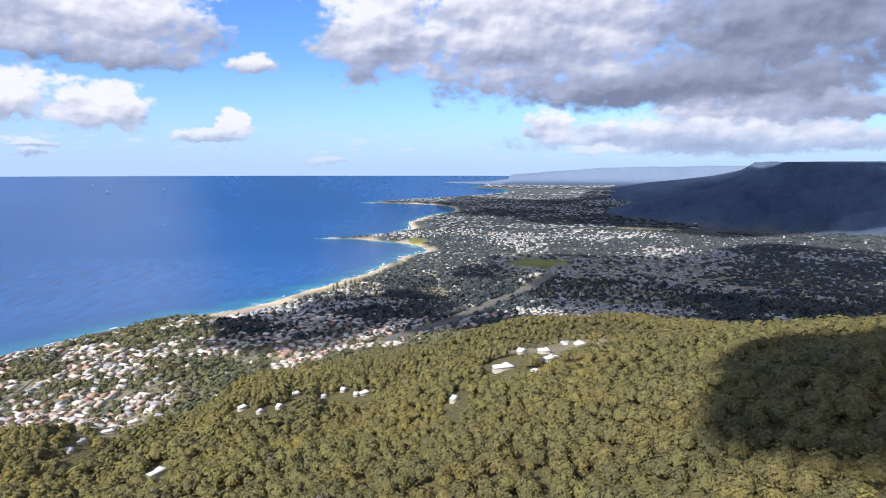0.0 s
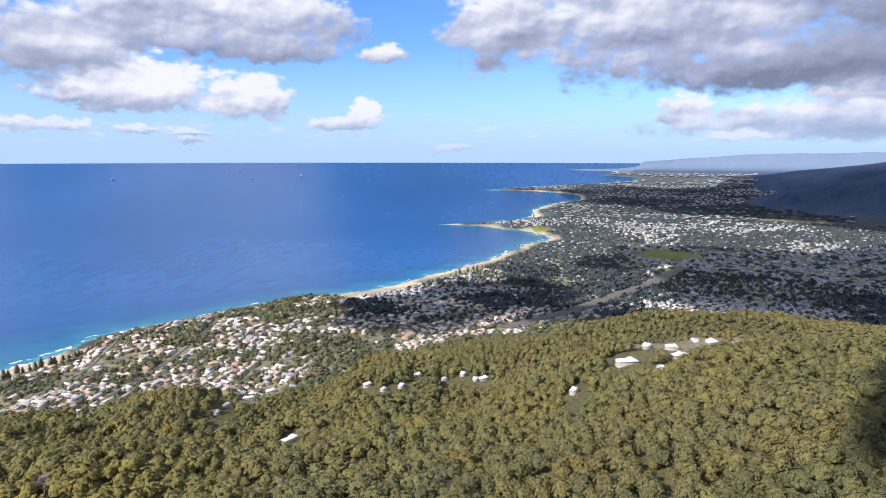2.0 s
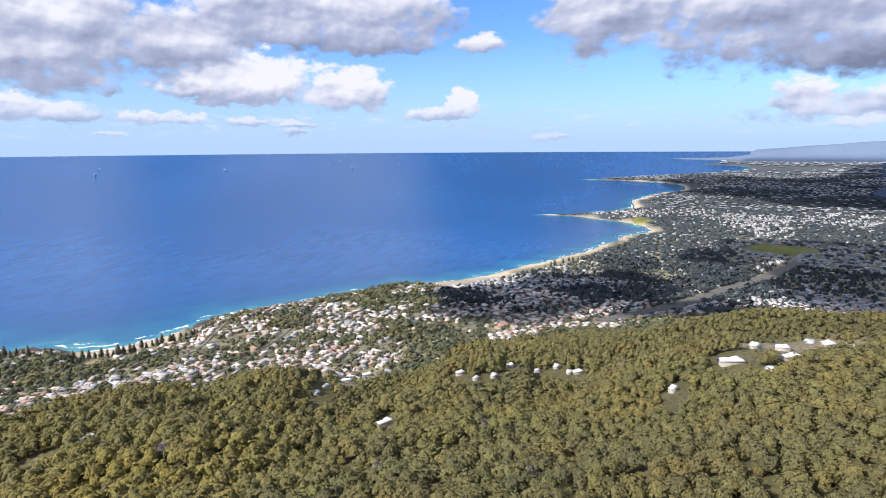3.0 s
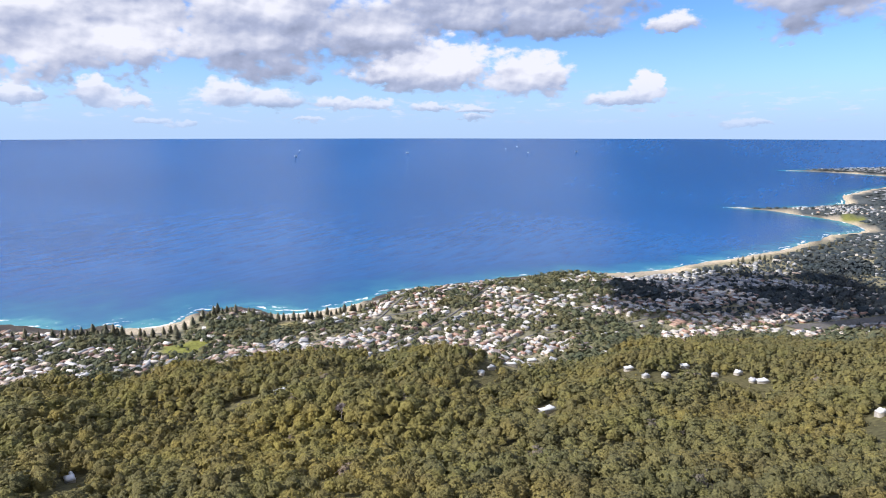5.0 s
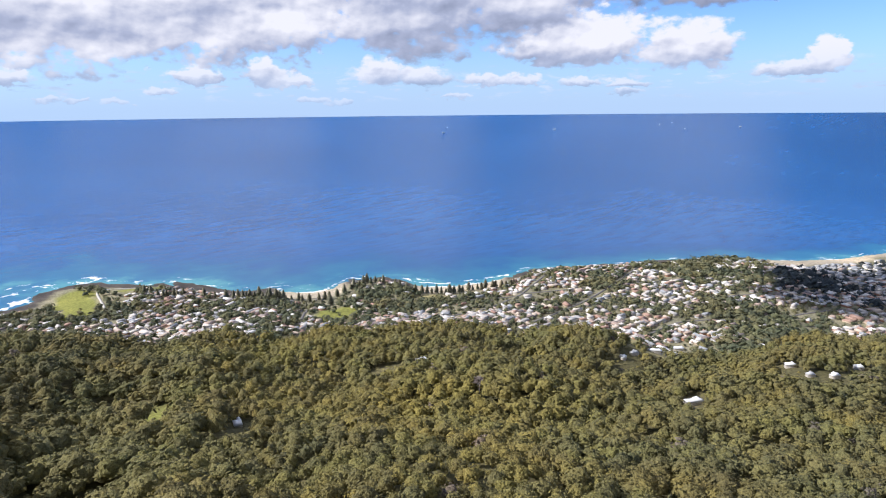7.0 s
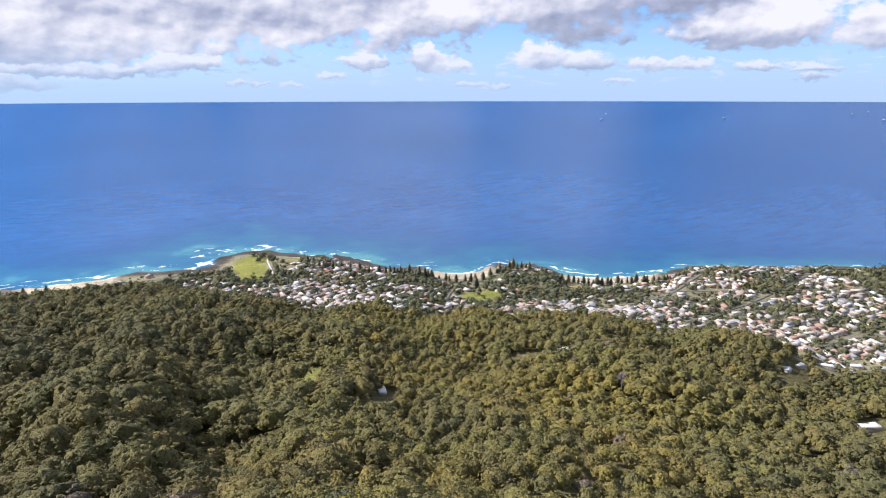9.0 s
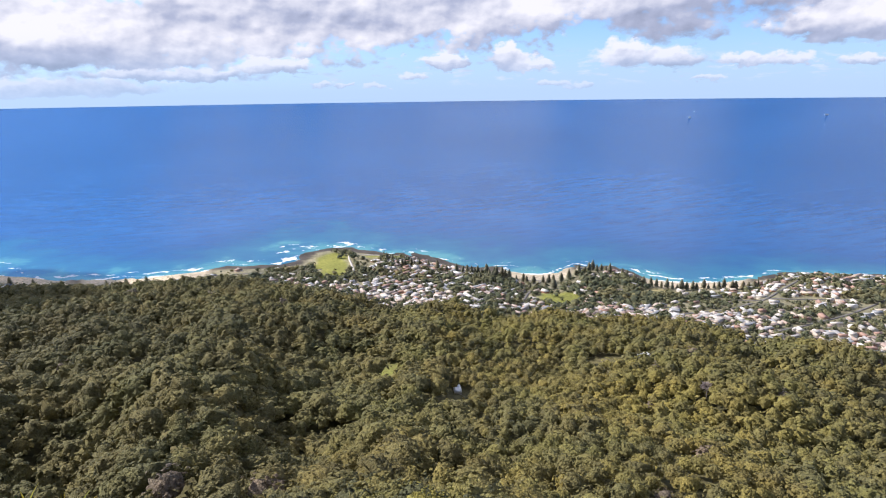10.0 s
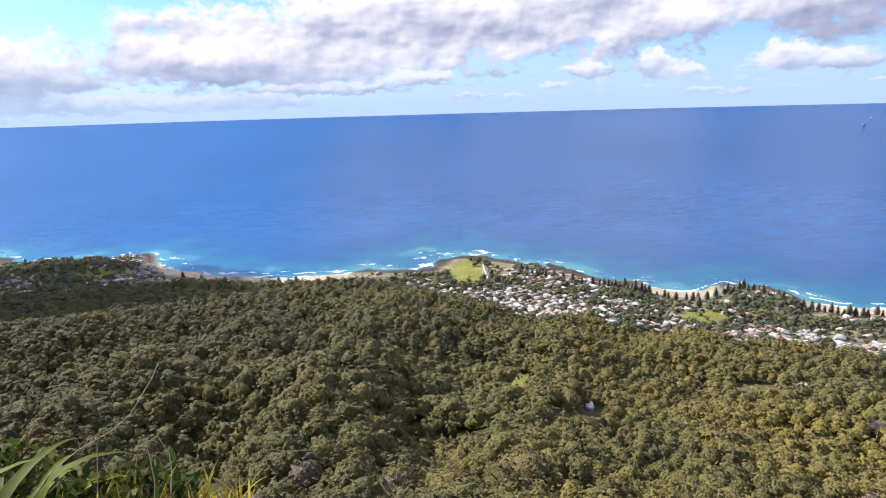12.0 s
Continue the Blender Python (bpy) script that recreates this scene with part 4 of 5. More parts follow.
for name, lo, hi, shapes in lod:
    m = back if lo < 0 else rest & (r >= lo) & (r < hi)
    sc = size[m][:, None] * np.array([1, 1, 1])
    kin = 0.34 * np.clip((field(x[m], y[m], 210, 63, 4) - 0.25) * 2, 0, 1) + 0.16 + 0.5 * g.random(int(m.sum()))
    kin = kin * np.interp(b[m], [-40, 0, 25, 45, 66, 74, 84, 100, 120], [0.50, 0.60, 0.76, 0.92, 0.92, 0.76, 0.52, 0.38, 0.32])  # lower tint towards the north and the south
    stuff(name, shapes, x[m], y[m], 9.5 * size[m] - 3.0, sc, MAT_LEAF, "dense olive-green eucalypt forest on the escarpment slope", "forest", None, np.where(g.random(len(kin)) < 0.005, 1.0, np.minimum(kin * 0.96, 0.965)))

MAT_TWIG = plain("grey_twigs", (0.34, 0.29, 0.27), 0.9, 0.15, 1.2, 0.35)


def bare_tree(bearing, away, size):
    """A leafless round-headed tree: trunk, limbs and a haze of fine twigs."""
    g = np.random.default_rng(int(bearing * 10))
    tx, ty = polar(bearing, away)
    tz = float(ground(np.array([tx]), np.array([ty]))[0][0])
    base = new("bare_tree")
    base.matrix_world = Matrix.LocRotScale((tx, ty, tz), Euler((0, 0, 0)), (size, size, size))
    v, f = tube([(0, 0, -2), (0.2, 0, 4), (0, 0.2, 9)], [0.5, 0.4, 0.3])
    part = new("trunk", mesh_from("trunk", v, f, MAT_TWIG, True))
    part.parent = base
    for k in range(9):
        a, up = 0.7 * k, g.uniform(12, 17)
        v, f = tube([(0, 0.1, 5 + 0.4 * k), (2.4 * math.cos(a), 2.4 * math.sin(a), 9.5), (5.0 * math.cos(a), 5.0 * math.sin(a), up)], [0.28, 0.18, 0.05], 5)
        part = new("limb", mesh_from("limb", v, f, MAT_TWIG, True))
        part.parent = base
    n = 1500
    d = g.normal(size=(n, 3))
    d /= np.linalg.norm(d, axis=1)[:, None]
    d[:, 2] = np.abs(d[:, 2]) * 1.1 - 0.25
    root = d * np.array([3.6, 3.6, 3.4]) * g.uniform(0.5, 1.0, n)[:, None] + np.array([0, 0, 11.0])
    tip = root + (d + g.normal(size=(n, 3)) * 0.35) * g.uniform(1.4, 3.2, n)[:, None]
    side = np.cross(tip - root, g.normal(size=(n, 3)))
    side *= 0.07 / (np.linalg.norm(side, axis=1)[:, None] + 1e-9)
    part = new("twigs", mesh_from("twigs", np.stack([root - side, root + side, tip], 1).reshape(-1, 3), np.arange(n * 3).reshape(-1, 3), MAT_TWIG))
    part.parent = base
    return tagged(base, "leafless grey-brown round-headed tree in the eucalypt forest", "tree")


bare_tree(BARE_BEARING, BARE_RANGE, 1.2)

# ---- the town ----
def house_shape(kind):
    """Walls and roof of a unit house, 1 long, 1 wide, 1 high; the eaves stand proud."""
    e, h, t = 0.06, 0.52, 1.0
    walls = [(-.5, -.5, -.6), (.5, -.5, -.6), (.5, .5, -.6), (-.5, .5, -.6), (-.5, -.5, h), (.5, -.5, h), (.5, .5, h), (-.5, .5, h)]
    wf = [(0, 1, 5), (0, 5, 4), (1, 2, 6), (1, 6, 5), (2, 3, 7), (2, 7, 6), (3, 0, 4), (3, 4, 7)]
    q = 0.5 + e
    inset = 0.0 if kind == 0 else 0.3
    roof = [(-q, -q, h - .03), (q, -q, h - .03), (q, q, h - .03), (-q, q, h - .03), (-q + inset, 0, t), (q - inset, 0, t)]
    rf = [(0, 1, 5), (0, 5, 4), (2, 3, 4), (2, 4, 5), (1, 2, 5), (3, 0, 4), (0, 2, 1), (0, 3, 2)]
    return (np.array(walls, float), np.array(wf)), (np.array(roof, float), np.array(rf))


HOUSE = [house_shape(0), house_shape(1)]
house_walls = [mesh_from("wall", v, f, MAT_WALL) for (v, f), _ in HOUSE]
house_roofs = [mesh_from("roof", v, f, MAT_ROOF) for _, (v, f) in HOUSE]


LONE_WALL = mesh_from("wall", HOUSE[1][0][0], HOUSE[1][0][1], plain("cream_wall", (0.46, 0.42, 0.36), 0.85, 0.2, 0.6, 0.25))
LONE_ROOFS = [mesh_from("roof", HOUSE[1][1][0], HOUSE[1][1][1], mt) for mt in (MAT_WHITE, plain("grey_sheet_roof", (0.52, 0.52, 0.52), 0.5, 0.4, 0.4, 0.15), plain("tile_roof", (0.40, 0.24, 0.16), 0.8, 0.2, 0.5, 0.25))]


def house(name, x, y, z, length, width, height, turn_deg, kind, label, group="", paint=None):
    base = new(name)
    base.matrix_world = Matrix.LocRotScale((x, y, z), Euler((0, 0, radians(turn_deg))), (1, 1, 1))
    for me, part_name in ((house_walls[kind], "wall"), (house_roofs[kind], "roof")):
        p = new(part_name, me if paint is None else (LONE_ROOFS[paint] if part_name == "roof" else LONE_WALL))
        p.parent = base
        p.scale = (length, width, height)
    # a lower wing across the back
    for me, part_name in ((house_walls[1 - kind], "wing_wall"), (house_roofs[1 - kind], "wing_roof")):
        p = new(part_name, me if paint is None else (LONE_ROOFS[paint] if part_name == "wing_roof" else LONE_WALL))
        p.parent = base
        p.matrix_basis = Matrix.LocRotScale((length * 0.28, width * 0.55, 0), Euler((0, 0, radians(90))), (width * 0.7, length * 0.4, height * 0.85))
    return tagged(base, label, "house", group)


for lb, lr, le, wi, tu, ti in LONE_HOUSES:
    px, py = polar(lb, lr)
    pz, _ = ground(np.array([px]), np.array([py]))
    house("house", px, py, float(pz[0]) + 1.0, le * 0.85, wi * 0.8, 5.6, tu + lb, 1, "pale-roofed house in a forest clearing", "", ti)

x, y = scatter(-38, 120, 930, 4200, 17.5, 9)
inside = forest_edge(x, y)
s = inland(x, y)
b, r = np.degrees(np.arctan2(-x, y)), np.hypot(x, y)
dense = np.where(r < 1900, 0.88, 0.25) * smooth(4600, 2600, r) * (0.2 + 1.3 * smooth(0.36, 0.52, field(x, y, 200, 71)))
dense = dense * (1 - 0.5 * smooth(0.5, 0.6, field(x, y, 170, 73)) * smooth(120, 300, s)) * (0.45 + 0.55 * smooth(0, 130, -inside))
dense = np.where((b > 76) & (b < 98), dense * np.where(r > 1430, 0.08, 0.5), dense)  # open headland
dense = np.where(b > 98, dense * 0.45, dense) * np.where(b < 40, 0.72, 1.0)
estate = smooth(0.53, 0.6, field(x, y, 420, 75, 2))  # farther south the houses keep to estates in the bush
dense = dense * (1 - smooth(1900, 2400, r)) + (0.10 + 0.24 * estate) * smooth(1900, 2400, r) * smooth(4600, 3600, r)
hz, _ = ground(x, y)
g = np.random.default_rng(21)
keep = (inside < -8) & (s > 36 + 50 * sandy_part(b)) & ~in_park(x, y, 1.05) & (g.random(len(x)) < dense) & (hz < np.where(r > 2400, 44, 75)) & ~on_way(x, y, 8)
hx, hy, hz, hr = x[keep], y[keep], hz[keep], r[keep]
g = np.random.default_rng(22)
count = len(hx)
length, width, height = g.uniform(9.5, 17, count), g.uniform(8, 11.5, count), g.uniform(4.6, 7.4, count)
big = g.random(count) < 0.10
length, width = np.where(big, length * 1.55, length), np.where(big, width * 1.35, width)
street = np.degrees(field(hx, hy, 500, 81) * 3.0) + 90 * g.integers(0, 2, count) + g.uniform(-6, 6, count)
order = np.argsort(hr)
for i in order[:300]:
    house("house", hx[i], hy[i], hz[i] + 0.4, length[i], width[i], height[i], street[i], int(g.integers(0, 2)), "suburban house with a pitched roof among gardens", "houses of the town")
far = order[300:]
tints = g.random(count)
tints = np.where(hr > 1750, np.where(g.random(count) < 0.14, tints, np.where(tints > 0.7, 0.3, 0.82 + 0.1 * tints)), tints)  # duller roofs in the south, muted in place of haze
sc = np.stack([length, width, height], 1)
for index, name, mat in ((0, "town_house_walls", MAT_WALL), (1, "town_house_roofs", MAT_ROOF)):
    shapes = [(HOUSE[k][index][0], HOUSE[k][index][1], np.zeros(len(HOUSE[k][index][1]), bool)) for k in (0, 1)]
    zz, _ = ground(hx[far], hy[far])
    wx, wy, wz, k = drawn_in(hx[far], hy[far], zz + 0.4)
    rot = np.radians(street[far])
    co, fa, sm, ti, n0 = [], [], [], [], 0
    which = (np.arange(len(far)) * 7 % 5 > 2).astype(int)
    for q in (0, 1):
        sel = np.where(which == q)[0]
        v, f, sflag = shapes[q]
        p = v[None] * (sc[far][sel] * k[sel][:, None])[:, None, :]
        c, si = np.cos(rot[sel])[:, None], np.sin(rot[sel])[:, None]
        p = np.stack([p[..., 0] * c - p[..., 1] * si + wx[sel][:, None], p[..., 0] * si + p[..., 1] * c + wy[sel][:, None], p[..., 2] + wz[sel][:, None]], -1)
        co.append(p.reshape(-1, 3))
        fa.append((f[None] + (np.arange(len(sel)) * len(v))[:, None, None] + n0).reshape(-1, 3))
        ti.append(np.repeat(tints[far][sel], len(v)))
        n0 += len(sel) * len(v)
    ob = new(name, mesh_from(name, np.concatenate(co), np.concatenate(fa), mat, False, [("tint", "FLOAT", np.concatenate(ti))]))
    tagged(ob, "pale and terracotta houses spread over the coastal plain", "houses", kind="stuff")

# garden trees
x, y = scatter(-38, 120, 930, 2300, 10.2, 31)
inside, s, r = forest_edge(x, y), inland(x, y), np.hypot(x, y)
g = np.random.default_rng(32)
grove = field(x, y, 170, 73)
keep = (inside < 0) & (s > 60 + 45 * sandy_part(np.degrees(np.arctan2(-x, y)))) & (~in_park(x, y, 0.95) | (g.random(len(x)) < 0.12)) & (g.random(len(x)) < np.maximum((0.52 + 0.48 * smooth(0.42, 0.56, grove)) * (0.6 + 0.4 * smooth(120, 280, s)) * np.where((r > 1430) & (np.abs(np.degrees(np.arctan2(-x, y)) - 83) < 7.5), 0.35, 1.0), smooth(-130, -10, inside))) & ~near_lone(x, y, 12) & ~on_way(x, y, 3)
x, y = x[keep], y[keep]
cell = {}
for i in range(count):
    cell.setdefault((int(hx[i] // 12), int(hy[i] // 12)), []).append(i)
free = np.array([not any(math.hypot(hx[j] - px, hy[j] - py) < 7.0 for ix in (-1, 0, 1) for iy in (-1, 0, 1) for j in cell.get((int(px // 12) + ix, int(py // 12) + iy), ())) for px, py in zip(x, y)])
x, y = x[free], y[free]
size = g.uniform(0.4, 1.15, len(x)) ** 1.2 * (0.85 + 0.45 * smooth(0.48, 0.6, field(x, y, 170, 73)))
size = np.where(low_growth(x, y), 0.4 * size, size)
gb, gr = np.degrees(np.arctan2(-x, y)), np.hypot(x, y)
# southern trees take the bluer leaves, whose colour stands for haze
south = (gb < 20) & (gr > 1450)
for name, m, mat in (("garden_trees", ~south, MAT_TOWN_LEAF), ("southern_garden_trees", south, MAT_HAZED_LEAF)):
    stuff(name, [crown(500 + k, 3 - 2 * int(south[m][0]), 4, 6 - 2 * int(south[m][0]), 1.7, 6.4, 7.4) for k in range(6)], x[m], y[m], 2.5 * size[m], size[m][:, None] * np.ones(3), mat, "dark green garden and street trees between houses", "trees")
x, y = scatter(-42, 20, 2300, 4300, 21.0, 33)
s, z = inland(x, y), ground(x, y)[0]
g = np.random.default_rng(34)
keep = (s > 60) & (z < 48) & ~in_park(x, y, 1.0) & (g.random(len(x)) < 0.85 - 0.65 * smooth(0.5, 0.58, field(x, y, 420, 75, 2)))
x, y = x[keep], y[keep]
size = g.uniform(0.9, 2.0, len(x))
stuff("distant_trees", [crown(600 + k, 0, 4, 0, 3.0, 7.5, 6.0) for k in range(4)], x, y, 0.5 * size, size[:, None] * np.array([1.2, 1.2, 0.9]), MAT_HAZED_LEAF, "dark bush and street trees over the far plain", "trees")

# far suburbs, thinning to the south
x, y = scatter(-22, 8, 4200, 9500, 44.0, 41)
s, z = inland(x, y), ground(x, y)[0]
g = np.random.default_rng(42)
keep = (s > 120) & (z < 45) & ~in_park(x, y, 1.0)
x, y = x[keep], y[keep]
pick = g.random(len(x)) < 0.42 * smooth(0.40, 0.6, field(x, y, 700, 91)) + 0.06
v, f = HOUSE[1][1]
v = v * np.array([1, 1, 1]) + np.array([0, 0, 0.1])
n = int(pick.sum())
stuff("far_suburb_roofs", [(v, f, np.zeros(len(f), bool))], x[pick], y[pick], np.full(n, 3.0), np.stack([g.uniform(12, 28, n), g.uniform(10, 18, n), g.uniform(5, 8, n)], 1), MAT_ROOF, "pale roofs of suburbs far down the coast", "houses", None, g.choice([0.83, 0.85, 0.88, 0.3], n, p=[0.3, 0.3, 0.3, 0.1]))
n = int((~pick).sum())
stuff("far_bush", [crown(700 + k, 0, 4, 0, 4.0, 9.0, 6.0) for k in range(3)], x[~pick], y[~pick], np.zeros(n), g.uniform(1.2, 2.6, n)[:, None] * np.array([1.3, 1.3, 0.7]), MAT_HAZED_LEAF, "dark bush between the far suburbs", "trees")

x, y = scatter(-24, 2, 9500, 15000, 130.0, 43)
s, z = inland(x, y), ground(x, y)[0]
keep = (s > 150) & (z < 60) & (g.random(len(x)) < 0.06 + 0.4 * smooth(0.45, 0.65, field(x, y, 1500, 93)))
x, y = x[keep], y[keep]
n = len(x)
stuff("city_roofs", [(v, f, np.zeros(len(f), bool))], x, y, np.full(n, 6.0), np.stack([g.uniform(30, 80, n), g.uniform(24, 45, n), g.uniform(8, 24, n)], 1), MAT_ROOF, "pale blocks of a city far down the coast", "houses", None, g.choice([0.83, 0.86, 0.88], n))

# ---- clouds added out of view over the lookout, placed so their shade lies on the land ----
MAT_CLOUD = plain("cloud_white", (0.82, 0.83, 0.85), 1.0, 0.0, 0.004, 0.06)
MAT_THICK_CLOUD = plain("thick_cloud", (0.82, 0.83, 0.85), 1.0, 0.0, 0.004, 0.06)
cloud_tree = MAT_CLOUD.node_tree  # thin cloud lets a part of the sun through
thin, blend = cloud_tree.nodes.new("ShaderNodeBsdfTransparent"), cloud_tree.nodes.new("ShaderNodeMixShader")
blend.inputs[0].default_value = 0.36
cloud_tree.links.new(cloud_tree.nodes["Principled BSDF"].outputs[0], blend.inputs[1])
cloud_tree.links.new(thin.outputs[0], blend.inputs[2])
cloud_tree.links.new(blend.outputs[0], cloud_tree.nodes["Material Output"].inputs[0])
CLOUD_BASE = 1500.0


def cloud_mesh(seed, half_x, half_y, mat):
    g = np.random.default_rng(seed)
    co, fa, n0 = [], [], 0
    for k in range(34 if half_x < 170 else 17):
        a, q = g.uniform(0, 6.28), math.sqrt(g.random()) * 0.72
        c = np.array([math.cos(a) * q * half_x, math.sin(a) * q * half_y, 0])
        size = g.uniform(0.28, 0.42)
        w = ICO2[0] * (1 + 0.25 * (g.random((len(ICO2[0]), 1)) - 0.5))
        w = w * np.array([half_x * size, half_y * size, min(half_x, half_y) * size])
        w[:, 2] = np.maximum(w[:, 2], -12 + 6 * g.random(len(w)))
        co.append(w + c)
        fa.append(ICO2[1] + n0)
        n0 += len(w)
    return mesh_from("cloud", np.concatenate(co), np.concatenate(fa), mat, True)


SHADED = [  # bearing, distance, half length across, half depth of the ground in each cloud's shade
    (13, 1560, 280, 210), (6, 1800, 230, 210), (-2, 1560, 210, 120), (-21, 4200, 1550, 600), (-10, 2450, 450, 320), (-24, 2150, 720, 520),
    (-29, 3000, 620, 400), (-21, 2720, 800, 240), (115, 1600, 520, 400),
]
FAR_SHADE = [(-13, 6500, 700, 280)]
# the first two are added in place of the escarpment's own shadow
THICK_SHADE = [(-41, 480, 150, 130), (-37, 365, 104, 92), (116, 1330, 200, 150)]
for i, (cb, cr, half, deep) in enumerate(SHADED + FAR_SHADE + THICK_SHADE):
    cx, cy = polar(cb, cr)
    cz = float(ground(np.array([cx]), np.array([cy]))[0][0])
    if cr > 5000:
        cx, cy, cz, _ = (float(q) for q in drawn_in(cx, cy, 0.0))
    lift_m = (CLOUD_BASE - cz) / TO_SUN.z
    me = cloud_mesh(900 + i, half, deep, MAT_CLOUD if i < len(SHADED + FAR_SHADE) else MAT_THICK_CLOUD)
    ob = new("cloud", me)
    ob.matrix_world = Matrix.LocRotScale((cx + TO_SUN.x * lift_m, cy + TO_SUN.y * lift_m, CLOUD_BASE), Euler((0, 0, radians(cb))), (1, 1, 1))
    tagged(ob, "flat-based grey-white cumulus cloud out of view, added to shade the land", "cloud", "cumulus clouds")

# ---- pines along the beaches ----
def strand_place(bearing, away):
    """The place on a bearing that lies so many metres inland of the waterline."""
    rr = np.arange(1250, 3400, 4.0)
    px, py = polar(np.full(rr.shape, float(bearing)), rr)
    s = inland(px, py)
    wet = np.where(s < 0)[0]
    last = wet[0] if len(wet) else len(rr) - 1
    k = int(np.argmin(np.abs(s[:last + 1] - away)))
    return px[k], py[k]


def pine_crown(seed):
    """Tiers of stiff drooping branches round a straight stem, 1 high."""
    g = np.random.default_rng(seed)
    co, fa = [], []
    for k in range(11):
        h = 0.12 + 0.86 * k / 11
        rad = 0.27 * (1 - (k / 11.5) ** 1.7) * g.uniform(0.75, 1.15) + 0.03
        arms = 9
        start = g.uniform(0, 6.28)
        for j in range(arms):
            a = start + 6.283 * j / arms
            n0 = len(co)
            out = rad * g.uniform(0.75, 1.15)
            c, s = math.cos(a), math.sin(a)
            wide = out * 0.42
            co += [(0, 0, h + 0.035), (c * out * 0.6 - s * wide, s * out * 0.6 + c * wide, h - 0.004), (c * out, s * out, h + 0.012), (c * out * 0.6 + s * wide, s * out * 0.6 - c * wide, h - 0.004), (c * out * 0.5, s * out * 0.5, h - 0.03)]
            fa += [(n0, n0 + 1, n0 + 2), (n0, n0 + 2, n0 + 3), (n0 + 1, n0 + 4, n0 + 2), (n0 + 2, n0 + 4, n0 + 3)]
    return mesh_from("crown", np.array(co), np.array(fa), MAT_PINE, False, [("tint", "FLOAT", np.zeros(len(co)))])


pine_crowns = [pine_crown(800 + k) for k in range(4)]
pv, pf = tube([(0, 0, -0.03), (0, 0, 0.5), (0, 0, 0.99)], [0.02, 0.013, 0.003])
pine_trunk = mesh_from("trunk", pv, pf, MAT_DARK_BARK, True)
PINE_ROWS = [  # first and last bearing, how many, metres inland
    (40.5, 50.5, 24, 66), (51, 53, 5, 84), (54, 57.2, 9, 74), (57.8, 62.6, 9, 84), (63.2, 67.5, 13, 76), (68.2, 71.5, 5, 76), (72, 74.5, 7, 120), (4.4, 10.5, 13, 92), (2.6, 4.2, 7, 110), (59, 66, 8, 150), (95, 105, 7, 92), (108, 116, 9, 120),
]
g = np.random.default_rng(55)
for b0, b1, many, away in PINE_ROWS:
    for k in range(many):
        px, py = strand_place(b0 + (b1 - b0) * (k + g.uniform(-0.3, 0.3)) / max(1, many - 1), away + g.uniform(-8, 8))
        pz = float(ground(np.array([px]), np.array([py]))[0][0])
        tall = g.uniform(14, 26)
        base = new("norfolk_pine")
        base.matrix_world = Matrix.LocRotScale((px, py, pz), Euler((0, 0, g.uniform(0, 6.28))), (tall * g.uniform(0.9, 1.25), tall * g.uniform(0.9, 1.25), tall))
        for part_name, me in (("trunk", pine_trunk), ("crown", pine_crowns[k % 4])):
            p = new(part_name, me)
            p.parent = base
        tagged(base, "tall dark Norfolk Island pine behind the beach", "tree", "pines along the shore")

# ---- roads and the railway ----
def strip(name, way, width, mat, label):
    """A paved band that follows the ground along a line of (bearing, distance)."""
    pts = np.array([polar(pb, pr) for pb, pr in way])
    seg = np.hypot(*np.diff(pts, axis=0).T)
    run = np.concatenate([[0], np.cumsum(seg)])
    t = np.linspace(0, run[-1], max(4, int(run[-1] / 12)))
    cx, cy = np.interp(t, run, pts[:, 0]), np.interp(t, run, pts[:, 1])
    for _ in range(6):
        cx[1:-1], cy[1:-1] = (cx[:-2] + cx[1:-1] + cx[2:]) / 3, (cy[:-2] + cy[1:-1] + cy[2:]) / 3
    dx, dy = np.gradient(cx), np.gradient(cy)
    ln = np.hypot(dx, dy)
    nx, ny = -dy / ln, dx / ln
    rows = []
    for side in (-0.5, -0.47, 0.47, 0.5):
        sx, sy = cx + nx * width * side, cy + ny * width * side
        sz = np.maximum(ground(sx, sy)[0], ground(cx, cy)[0]) + (0.75 if abs(side) < 0.49 else 0.1)
        wx, wy, wz, _ = drawn_in(sx, sy, sz)
        rows.append(np.stack([wx, wy, wz], -1))
    ob = new(name, mesh_from(name, np.concatenate(rows), grid_faces(4, len(t)), mat, True))
    return tagged(ob, label, "road", kind="structure")


strip("railway", RAILWAY, 42, MAT_TRACK, "dry cutting of the railway through the suburb")
for way in STREETS:
    strip("road", way, 5.0, MAT_ASPHALT if way is not STREETS[1] else MAT_CONCRETE, "asphalt street between houses and gardens")

# ---- ships at anchor far out ----
def prism(outline, z0, z1, name, mat):
    n = len(outline)
    co = [(px, py, z0) for px, py in outline] + [(px, py, z1) for px, py in outline]
    fa = [(0, k + 1, k) for k in range(1, n - 1)] + [(n, n + k, n + k + 1) for k in range(1, n - 1)]
    for k in range(n):
        q = (k + 1) % n
        fa += [(k, q, n + q), (k, n + q, n + k)]
    return mesh_from(name, np.array(co, float), np.array(fa), mat)


def box_outline(x0, x1, half):
    return [(x0, -half), (x1, -half), (x1, half), (x0, half)]


